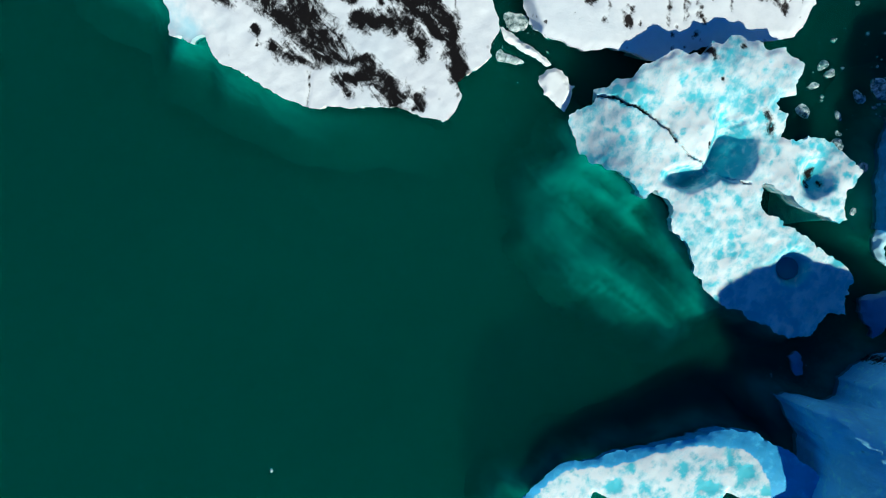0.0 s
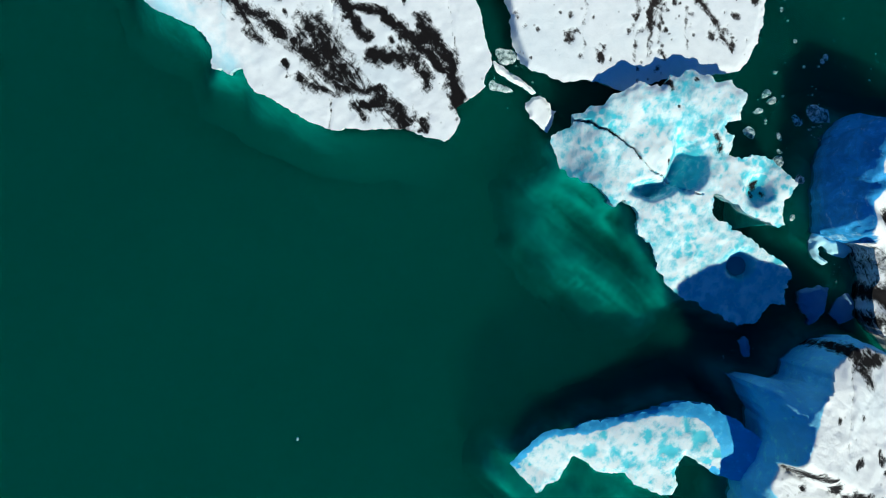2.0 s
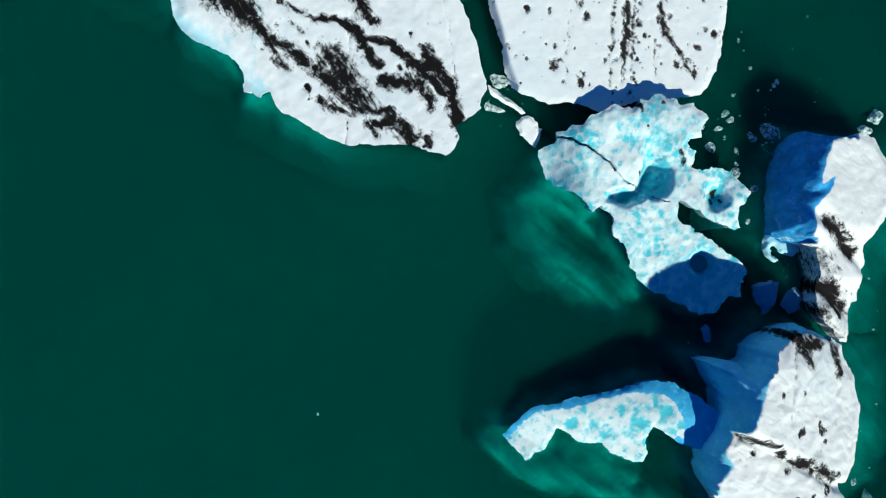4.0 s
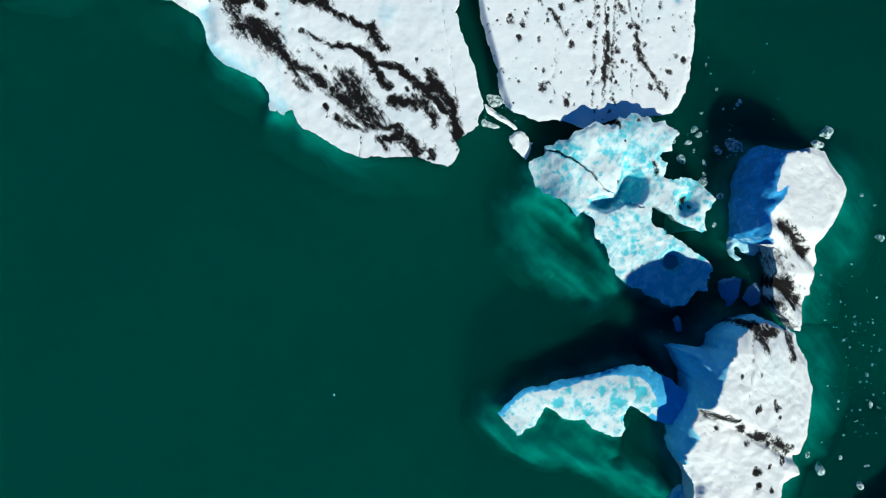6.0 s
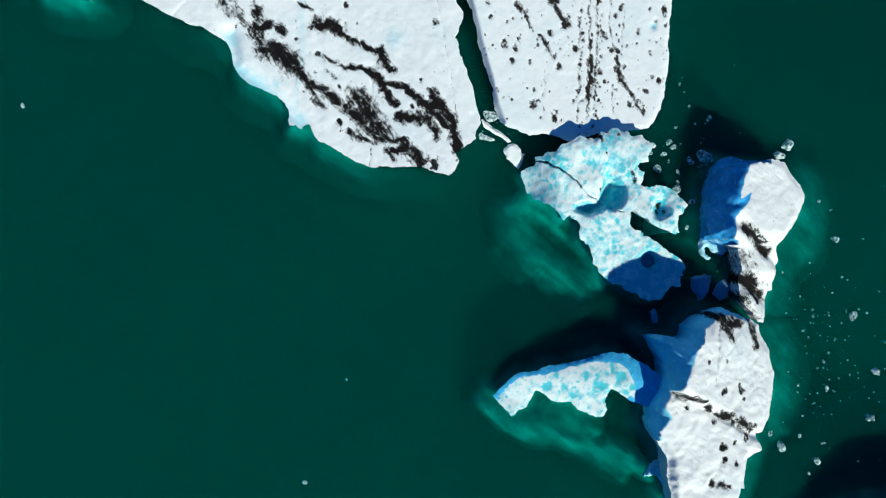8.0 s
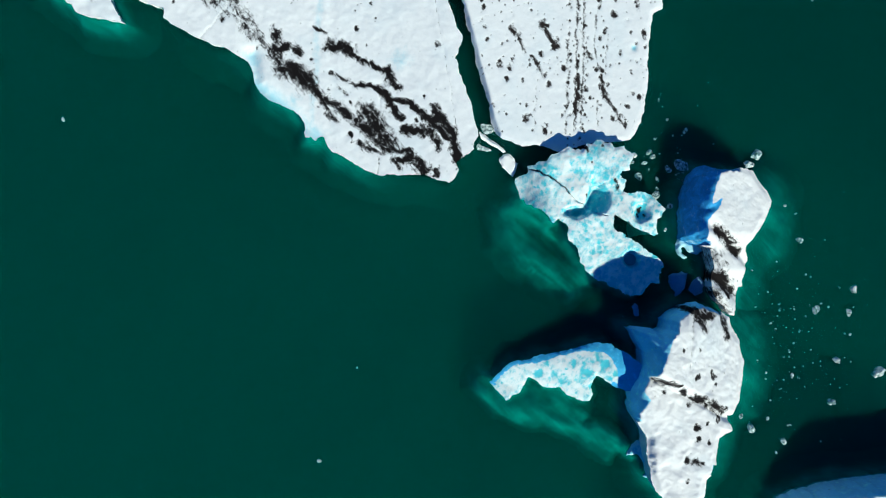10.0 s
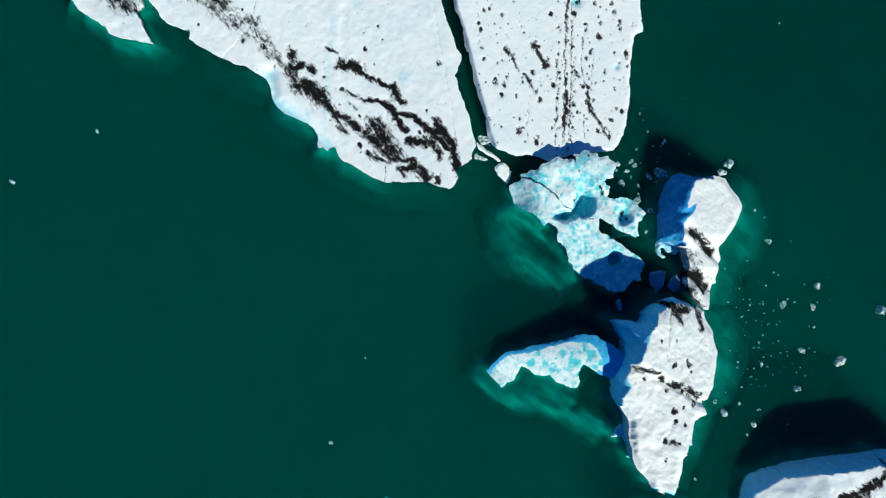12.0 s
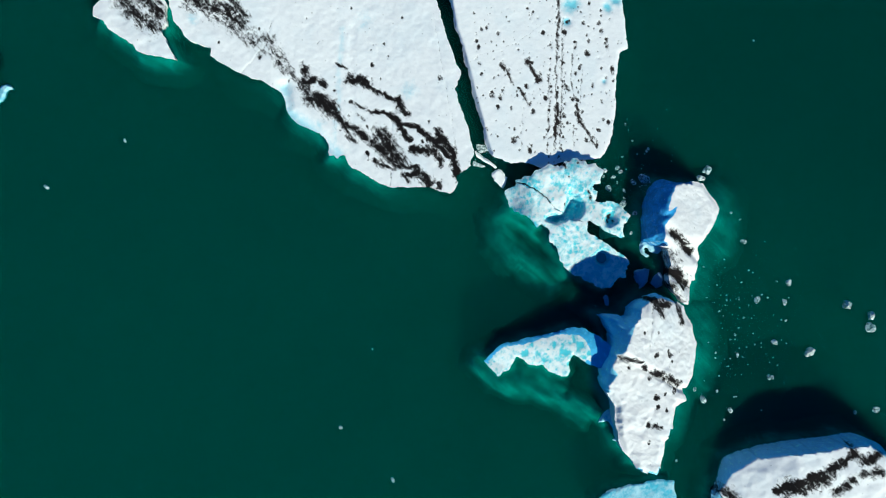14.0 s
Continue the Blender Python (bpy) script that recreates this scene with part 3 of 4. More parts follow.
NORTH_ASH = [([(14.4, 25.7), (14.5, 20.9), (14.3, 16.9), (14.3, 13.4)], 0.17, 0.75), ([(14.5, 19.8), (14.6, 18.3), (14.6, 17.0)], 0.29, 1.15), ([(14.5, 21.3), (14.5, 20.6)], 0.29, 1.1), ([(14.3, 16.4), (14.3, 15.6)], 0.29, 1.1), ([(15.2, 25.6), (15.2, 22.1), (15.0, 14.5)], 0.2, 0.7), ([(13.4, 23.8), (13.5, 18.6), (13.2, 13.1)], 0.2, 0.62), ([(16.5, 25.6), (16.6, 21.5), (16.9, 20.4)], 0.17, 0.65), ([(17.3, 19.7), (17.5, 18.3), (17.7, 17.3)], 0.34, 1.05), ([(17.7, 17.4), (18.6, 16.3), (19.4, 14.6), (20.1, 13.9)], 0.29, 0.9)]
NORTH_ASH += [([(18.0, 24.4), (17.7, 20.4)], 0.16, 0.5), ([(7.0, 25.2), (7.6, 24.4), (8.5, 22.7)], 0.29, 0.8), ([(9.4, 21.8), (9.9, 21.0), (10.7, 19.7)], 0.29, 0.85), ([(10.5, 25.5), (11.4, 23.9), (12.4, 23.1)], 0.4, 0.85), ([(15.5, 22.4), (16.2, 21.5)], 0.29, 0.8), ([(16.9, 16.9), (17.0, 14.0)], 0.17, 0.5), ([(9.9, 18.6), (9.8, 13.4)], 0.17, 0.4), ([(14.8, 34.3), (14.6, 28.1), (14.4, 25.7)], 0.25, 0.75), ([(15.3, 31.0), (15.2, 25.6)], 0.2, 0.65), ([(17.1, 28.1), (16.5, 25.6)], 0.18, 0.6)]


north_dots = [(x, y, rng.uniform(0.25, 0.42)) for x, y in SPOTS] + NORTH_HOLES + strung(DIRT[:3], 0.5, 0.1, 0.2, 0.14) + strung(DIRT[3:], 0.75, 0.1, 0.3, 0.2)
north_dots += [(rng.uniform(3, 23), rng.uniform(13, 35), rng.uniform(0.06, 0.16)) for _ in range(230)]
berg("iceberg", "broad white iceberg with rows of dark dirt holes", [NORTH], lambda x, y: 2.2 + 0.04 * (y - 12) + 0.02 * (x - 12), dirt_ice, res=0.12, rag=0.28,
     rise=0.5, seed=14, rough=0.03, lip=0.97, under=0.7, melt=north_melt, dots=north_dots, ash=[(line, 0.72 * half, strength) for line, half, strength in NORTH_ASH],
     cuts=[([(3.0, 26.0), (9.0, 28.0), (15.0, 32.0), (17, 35)], 0.08, 0.01, 0.4)], foot=0)

CRACK = [(9, 9.1), (10.3, 8.8), (11.6, 8.1), (12.7, 7.2), (13.5, 6.4), (14.6, 5.5), (15.9, 4.6), (16.7, 4.2), (18, 3.8)]
CYAN_NORTH = [(7.7, 8.1), (8.4, 8.4), (9.1, 9), (9.1, 9.5), (10.1, 9.9), (11, 10), (11.4, 10.5), (12.3, 11.1), (13.3, 11.5), (14, 11.1), (14.6, 11), (15.5, 11.9), (16.1, 11.8), (16.7, 12.2), (17.4, 12.1), (18.3, 11.9), (18.5, 11.4), (19.8, 11.7), (20, 11.2), (20.6, 10.7), (20.3, 9.7), (20.3, 8.9), (19.3, 8.8), (19.1, 8.5), (19.9, 7.5), (19.9, 6.8), (19.4, 6.2), (18.7, 5.4), (18.3, 3.7), (17.6, 2.8), (15.4, 2.4), (13.2, 2.9), (12.7, 3.4), (11.9, 3), (11.4, 3.5), (11, 4.1), (9.7, 4.7), (8.4, 5.8), (8, 6.7), (7.7, 7.5)]
CYAN_EAST = [(16.3, 6.4), (19.3, 6.7), (20.7, 6.2), (21.8, 6.6), (22.4, 6.5), (23.3, 5.7), (24.1, 5), (24.6, 4.6), (24.1, 3.7), (23.7, 3.5), (23.6, 2.4), (23.8, 1.7), (23.3, 1.5), (22.2, 2), (21.1, 2.4), (20.4, 3.1), (19.8, 3.5), (19.2, 3.8), (18.5, 3.7), (16.5, 3.4)]
CYAN_SOUTH = [(13.0, 5.2), (17.8, 5.2), (18.5, 3.9), (18.6, 3.1), (18.9, 2.4), (19.6, 2), (20.4, 1.3), (21.7, 0.5), (22.2, 0.3), (23, -0.4), (24.1, -0.9), (24.9, -2.1), (24.3, -3), (24.3, -4.1), (23.7, -3.8), (22.6, -4.5), (22.1, -5.2), (20.8, -5.4), (20.2, -5.1), (19.5, -4.6), (18.7, -4.5), (18, -3.8), (16.9, -3.4), (16.3, -2.9), (15.6, -2.5), (15.4, -1.9), (14.9, -1.5), (14.8, -0.6), (14.1, 0.7), (13.5, 1), (13.4, 1.8), (13.5, 2.3)]


def cyan_top(x, y):
    h = 0.95 + 1.5 * step(y, -5, 5) + 1.0 * step(y, 5, 11) - 2.2 * (1 - step(x, 7.5, 11.5)) + 0.4 * fbm(x * 0.3, y * 0.3, 90)
    wob = 1 + 0.3 * fbm(x * 0.7, y * 0.7, 92)
    r, way = np.hypot(x - 14.4, y - 6.5), np.arctan2(y - 6.5, x - 14.4)
    h = h + 0.45 * (1 - step(r, 0.2, 2.6))
    arc = step(way, -2.2, -1.5) * (1 - step(way, 0.4, 0.95))
    h = h - 1.0 * arc * np.exp(-(((r * wob - 2.3) / 0.55) ** 2))
    h = h - 1.15 * (1 - step(np.hypot((x - 16.9) / 1.5, (y - 5.6) / 1.8) * wob, 0.45, 1.15))
    h = h - 0.9 * (1 - step(np.hypot((x - 14.5) / 1.7, (y - 4.2) / 0.65) * wob, 0.4, 1.2))
    h = h - 0.85 * (1 - step(np.hypot((x - 21.8) / 1.15, (y - 4.2) / 1.3) * wob, 0.25, 1.1))
    h = h - 1.4 * np.exp(-((np.hypot(x - 21.0, y + 1.1) / 0.85) ** 4))
    return np.maximum(h, 0.35)


def cyan_melt(x, y):
    cells = fbm(x * 0.55 + 3, y * 0.45, 95, 4)
    fine = fbm(x * 2.1, y * 1.8, 97, 3)
    wet = step(cells + 0.45 * fine, -0.12, 0.35)
    smooth_dome = 0.5 * (1 - step(np.hypot(x - 14.5, y - 6.5), 0.9, 1.7))
    # Two central pits: turquoise painted for their shade; the rest are melt hollows.
    pit_shade_pools = 0.7 * (1 - step(np.hypot((x - 16.9) / 1.5, (y - 5.6) / 1.8), 0.6, 1.2)) + 0.6 * (1 - step(np.hypot((x - 14.5) / 1.7, (y - 4.2) / 0.65), 0.5, 1.2)) + np.exp(-((np.hypot(x - 21.0, y + 1.1) / 0.9) ** 4)) + np.exp(-(((x - 21.9) / 0.7) ** 2 + ((y - 4.4) / 0.9) ** 2))
    return -0.05 * wet, np.clip(0.30 + 0.16 * (1 - step(x, 10.5, 13.0)) + 0.2 * (1 - step(y, 0.5, 4.0)) + 0.42 * wet + pit_shade_pools - smooth_dome, 0, 1.2)


cyan_berg = berg("iceberg", "low pitted turquoise and white iceberg with a dark crack", [CYAN_NORTH, CYAN_EAST, CYAN_SOUTH], cyan_top, cyan_ice, res=0.1, rag=0.42, rise=0.45,
     seed=23, rough=0.05, lip=0.97, under=0.45, dots=[(21.7, 4.5, 0.3), (21.6, 4.0, 0.25), (22.2, 3.9, 0.18), (17.2, 11.6, 0.18), (16.0, 9.7, 0.14), (15.6, 6.1, 0.2)], melt=cyan_melt, cuts=[(CRACK[:5], 0.085, 0.45, 0.95), (CRACK[4:], 0.06, 0.2, 0.6)],
     ash=[([(14.6, 11.5), (15.2, 11.5), (15.5, 11.1)], 0.2, 1.1), ([(18.7, 7.8), (19.1, 7.0)], 0.3, 0.6), ([(22.4, 0.2), (22.9, -0.3)], 0.15, 0.3)], foot=1.6, sweep=(-0.4, -0.4), foot_fall=0.9, teeth=0.1,
     ledges=[([(6.9, 4.4), (7.7, 1.4), (9.7, -1.0), (12.2, -3.4), (14.5, -4.3)], 1.9, 1.05), ([(7.2, 5.8), (8.8, 4.3), (11.0, 2.8)], 0.6, 1.1), ([(11.3, 2.3), (13.1, 0.5), (14.8, -1.5)], 0.6, 1.1)], sink=lambda x, y: step((x - 8) * 0.735 + (y - 8) * 0.68, 0.5, 2.5))



def melt_pool(x, y, z, rx, ry, seed, parent):
    """A still pool of meltwater in a hollow of the ice."""
    q = random.Random(seed)
    bm = bmesh.new()
    rim = [bm.verts.new((x + rx * math.cos(a) * (1 + q.uniform(-0.12, 0.12)), y + ry * math.sin(a) * (1 + q.uniform(-0.12, 0.12)), z)) for a in (k * 0.3142 for k in range(20))]
    bm.faces.new(rim)
    ob = part("meltwater_pool", bm, pool_mat, parent, "still dark blue meltwater pool")
    ob.matrix_parent_inverse = Matrix.Translation(-parent.location)
    return ob


pool_mat, _n, _l, _b = material("meltwater")
_l.new(mix(_n, _l, grain(_n, _l, 1.5, 4), (0.01, 0.16, 0.24), (0.02, 0.28, 0.36)), _b.inputs["Base Color"])
_b.inputs["Roughness"].default_value, _b.inputs["IOR"].default_value = 0.05, 1.33
melt_pool(21.0, -1.1, 0.55, 0.75, 0.7, 3, cyan_berg)

EAST = [(28.4, 9.4), (29.4, 9.7), (30.8, 9.3), (33.5, 9), (34.6, 8.8), (35.6, 7.7), (36.6, 6.6), (37.2, 5.4), (36.5, 3.9), (35.7, 2.6), (34.9, 1.5), (34.0, 0.4), (34.1, -0.2), (34.4, -1.3), (34, -2.6), (33.8, -4.3), (33.1, -4.4), (33, -5.9), (32.7, -7.7), (32.1, -7.5), (31.2, -6.4), (30.2, -5.6), (29.9, -4.3), (29.7, -3.2), (30, -2.1), (29.7, -1.3), (29.3, 0.0), (28.4, 0.6), (27.4, 0.9), (26.6, 1.3), (26.7, 2.8), (26.6, 3.9), (26.8, 6.6), (27.5, 8.2)]
EAST_CREST = [(32.7, 9.4), (35.1, 9.2), (36.5, 8.2), (37.4, 6.8), (38, 5.5), (37.3, 3.9), (36.5, 2.3), (35.5, 1.3), (34.7, 0.5), (35, -1.3), (34.5, -2.9), (34.3, -4.8), (33.5, -5.6), (33.1, -8.3), (31.8, -8.1), (30.8, -7.2), (29, -6.7), (28.4, -4.5), (28.5, -2.6), (28.8, -0.7), (28.5, 0), (28.5, 2.3), (28.8, 3.4), (29.7, 4.5), (30.6, 5.7), (29.0, 5.1), (29.5, 7.2), (30.2, 8.4)]


def east_top(x, y):
    h = 5.2 - 0.42 * (x - 29) - 1.1 * step(-y, -2.0, 0.5) - 0.8 * step(-y, 2, 4)
    for px, py in ((30.8, 1.2), (30.3, -3.2)):
        h = h - 0.7 * np.exp(-((((x - px) * 0.62 + (y - py) * 0.78) / 0.55) ** 2))
    return np.maximum(h, 1.2)


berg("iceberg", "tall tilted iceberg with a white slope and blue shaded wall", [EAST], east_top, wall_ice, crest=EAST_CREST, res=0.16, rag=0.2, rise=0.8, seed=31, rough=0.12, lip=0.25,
     ash=[([(29.8, 2.1), (30.6, 1.5), (31.5, 0.6), (32.6, -0.4)], 0.46, 1.15), ([(29.0, -2.6), (30.6, -3.2), (31.5, -4.0), (32.4, -4.7)], 0.66, 1.15), ([(29.6, -4.5), (30.3, -5.2)], 0.5, 0.8), ([(29.5, -0.6), (30.6, -1.8)], 1.0, 0.5), ([(31.0, -5.6), (31.8, -7.2)], 0.9, 0.48), ([(30.6, -6.8), (31.6, -8.1)], 0.46, 0.85)],
     streak=0.5, foot=3.2, sweep=(1.4, -0.2), foot_fall=0.45, ledges=[([(37.4, 6.2), (37.8, 4.0), (36.8, 2.0)], 3.6, 1.1), ([(35.0, -0.5), (34.4, -6.0)], 3.0, 1.5)])

SLAB = [(26.4, -6.3), (25.2, -6.9), (24.2, -7.8), (24, -8.9), (23, -9.1), (21.8, -8.6), (20.1, -8.8), (20.8, -10.3), (21.6, -11.6), (21.6, -13), (21.2, -14.3), (20.4, -16), (20.3, -17.6), (20.5, -18.8), (21.2, -19.8), (21.9, -21), (21.9, -22.7), (22.2, -24.3), (22.5, -25.7), (23.1, -27.2), (24.5, -28.5), (25.2, -29.8), (26.6, -30.3), (28.2, -30.9), (28.4, -30), (28.4, -28.7), (28.7, -27.8), (28.9, -25.9), (29.7, -25.1), (29.9, -23.6), (30.5, -21.3), (32, -20.5), (31.4, -19), (32.3, -18.7), (33.2, -17.2), (33.4, -15.9), (33.7, -14.5), (33.9, -13.1), (33.3, -11.4), (33.2, -10.4), (32.4, -9.1), (31.7, -7.7), (30.5, -7), (29.1, -6.5), (27.9, -5.9)]
SLAB_CREST = [(25.5, -6.6), (24.6, -8.3), (23.7, -10.2), (22.9, -11.8), (22.2, -13.1), (21.5, -14.7), (21.3, -15.6), (22.1, -16.6), (21.3, -17.6), (20.4, -18.7), (19.7, -20), (20.4, -21.4), (21.2, -23.4), (21.7, -26.1), (22.4, -28), (24.1, -29), (26.1, -30.7), (29.2, -29.7), (29.2, -27.4), (29.8, -25.1), (30.7, -22.3), (32.3, -20.8), (32.7, -19.2), (33.7, -17.9), (34.4, -14.8), (34.6, -12.8), (33.9, -10.8), (33.1, -8.7), (31.4, -7), (29.1, -6.5)]


def slab_top(x, y):
    seam = -(y + 13.2 + 0.55 * (x - 21.3))
    north_part = 8.6 - 0.58 * (x - 22) - 0.2 * np.clip(y + 9, 0, None)
    south_part = np.minimum(5.5 - 0.1 * (x - 22) - 0.12 * np.clip(-15.0 - y, 0, 16), np.maximum(north_part, 3.6) - 0.5)
    h = north_part + (south_part - north_part) * step(seam, -0.1, 0.7)
    band = [(20.5, -13.0), (23.4, -14.5), (26.4, -16.1), (29.6, -17.9), (31.5, -19.0)]
    h = h - 0.5 * (1 - step(off_line(x, y, band), 0.1, 0.7))
    return np.maximum(h, 1.5)


SLAB_SPOTS = [(27.0, -14.0, 0.34), (29.2, -14.1, 0.4), (29.5, -15.0, 0.28), (29.0, -13.6, 0.25), (30.1, -19.1, 0.45), (27.4, -19.8, 0.5), (27.6, -21.0, 0.34), (28.8, -21.6, 0.34), (26.5, -23.5, 0.39), (26.3, -17.1, 0.34), (23.5, -15.7, 0.34), (28.7, -19.3, 0.28), (25.1, -11.0, 0.22), (27.4, -11.0, 0.22), (26.6, -25.9, 0.3)]
berg("iceberg", "tall white wedge-shaped iceberg crossed by black ash bands", [SLAB], slab_top, grey_ice, crest=SLAB_CREST, res=0.16, rag=0.22, rise=0.9, seed=37, rough=0.2, lip=0.55, under=0.3,
     ash=[([(26.2, -6.8), (27.6, -7.2), (29.0, -7.6)], 0.45, 1.05), ([(26.9, -7.3), (28.3, -9.0)], 0.36, 1.0), ([(30.3, -6.6), (30.8, -8.4), (31.5, -10.1)], 0.42, 0.9), ([(22.0, -13.9), (23.1, -14.4), (24.8, -14.8)], 0.28, 0.95), ([(25.3, -15.4), (25.7, -16.1)], 0.38, 1.0), ([(26.5, -16.2), (27.9, -16.8)], 0.42, 1.05), ([(28.2, -17.0), (28.4, -17.4)], 0.25, 0.9), ([(28.9, -17.1), (29.6, -17.5), (30.6, -18.2)], 0.46, 1.0), ([(27.0, -23.8), (28.2, -23.9)], 0.34, 0.9)],
     dots=SLAB_SPOTS, cuts=[([(26.5, -7.7), (26.3, -11.0), (26.1, -13.2)], 0.1, 0.15, 0.45)], streak=0.5, foot=3.2, sweep=(1.4, 0.2), foot_fall=0.45,
     ledges=[([(34.0, -9.5), (34.4, -14.3), (33.8, -16.7)], 3.4, 1.0), ([(32.0, -20.3), (30.8, -25.1)], 2.8, 1.5)])

HOOK = [(4.7, -15.3), (6.1, -13.8), (7.1, -13), (7.8, -12.8), (9.1, -12.6), (10.4, -12), (11.6, -11.8), (12.9, -11.5), (14.6, -11), (16.4, -10.6), (17.4, -10.7), (18.2, -10.6), (18.7, -11.1), (20, -11.7), (21.1, -12.6), (21.9, -13.2), (22.6, -13.5), (22.9, -14.3), (22.4, -15.4), (21.8, -16.3), (20.2, -16), (18.9, -15.6), (17.9, -14.9), (16.8, -14.3), (16.5, -14.7), (16.1, -15.6), (16.5, -16.6), (16, -17.3), (15.1, -17.3), (13.8, -16.7), (12.7, -15.9), (11.6, -15.9), (10.8, -15.6), (9.9, -14.9), (9.1, -14.6), (8.8, -15.3), (8.2, -16.4), (7.3, -16.7), (6.9, -17.4), (6.5, -17.4), (5.6, -16.4)]
HOOK_CREST = [(5.7, -14.8), (6.7, -13.9), (7.8, -13), (8.8, -12.8), (9.7, -13.1), (12, -12.3), (13.2, -11.8), (15.1, -11.5), (17.4, -11.7), (18.2, -12.3), (18.9, -13.8), (19.1, -15.6), (17.9, -15.4), (17, -15), (16.7, -15.4), (17, -16.7), (16.3, -17.8), (14.8, -17.8), (13.6, -17.3), (12.5, -16.5), (11.4, -16.5), (10.3, -16), (9.1, -15.3), (8.8, -16.6), (7.6, -17.4), (7.1, -18), (6.3, -18), (4.4, -15.5)]


def hook_top(x, y):
    return np.maximum(1.1 + 0.145 * (x - 5) + (-1.1) * step(-y, 12.6, 18.0), 0.7)


def hook_melt(x, y):
    wet = step(fbm(x * 0.7, y * 0.7, 105, 3) + 0.4 * fbm(x * 2, y * 2, 107, 3), 0.06, 0.3)
    wet = 0.26 + 0.14 * wet
    for px, py, size in ((13.2, -15.2, 0.7), (15.6, -14.4, 1.3), (14.1, -12.8, 0.5), (16.7, -12.5, 0.9), (17.6, -12.9, 0.8), (18.4, -14.3, 0.8), (10.1, -14.0, 0.7), (12.0, -14.2, 0.45), (15.4, -15.6, 0.9)):
        wet = np.maximum(wet, 1.05 * np.exp(-((np.hypot(x - px, y - py) / size) ** 2)) * (1 + 2.0 * fbm(x * 1.8, y * 1.8, 109)))
    return -0.06 * wet, wet


berg("iceberg", "low curved turquoise iceberg with scalloped white edge", [HOOK], hook_top, cyan_ice, crest=HOOK_CREST, res=0.13, rag=0.25,
     rise=0.35, seed=43, melt=hook_melt, rough=0.06, lip=0.92, under=0.5, keel=0.0, foot=1.8, sweep=(0.7, -0.7), foot_fall=0.5,
     ledges=[([(4.7, -15.6), (6.9, -18.2), (10.1, -19.0)], 1.7, 0.9), ([(10.1, -18.1), (14.9, -20.8), (19.1, -23.2)], 1.4, 0.65), ([(17.3, -20.9), (22.3, -24.3)], 1.1, 0.75), ([(8.9, -16.4), (16.1, -19.1)], 1.2, 1.2)])

SOUTH_EAST = [(39.3, -28.2), (42.5, -27.2), (46.4, -26.5), (51.2, -26.1), (55.1, -25.7), (56.5, -25.6), (58.3, -26.5), (61.1, -28.5), (66.2, -32.1), (69.3, -38.3), (66, -44.5), (54.9, -46.7), (45.4, -44.3), (39.2, -39.6), (35.9, -36), (36.3, -33), (36.9, -31.8), (37.3, -30.3), (38.1, -28.7)]
SE_CREST = [(41.1, -28.3), (45.3, -27.6), (49.2, -26.9), (53, -26.3), (55.8, -26.2), (57.3, -27.4), (61.4, -31), (63.6, -36.2), (60.5, -40.7), (52.8, -42.8), (45.2, -41.3), (38.4, -36.7), (36.9, -33), (38.5, -30.4)]
berg("iceberg", "tall snow-covered iceberg with dark ash streaks and blue shaded wall", [SOUTH_EAST], lambda x, y: np.maximum(5.2 - 0.12 * np.clip(-30 - y, 0, None) - 0.35 * np.clip(46 - x, 0, None), 1.2),
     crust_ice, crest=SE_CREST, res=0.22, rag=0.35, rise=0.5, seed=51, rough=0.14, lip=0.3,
     ash=[([(43.8, -32.4), (45.3, -31.3), (48.3, -30.2), (51.3, -28.8), (53.6, -27.5)], 0.55, 1.1), ([(44.9, -32), (49.8, -30.4)], 1.0, 1.1), ([(53.2, -27.1), (54.7, -28.4), (56.6, -27.5)], 0.6, 1.0), ([(54.7, -30.1), (57.2, -29.6)], 0.6, 0.9), ([(50.9, -32.5), (53.6, -30.8)], 0.6, 0.9), ([(35.8, -32.8), (38, -33.1), (38.7, -34.1)], 0.8, 0.8)], foot=2.0)

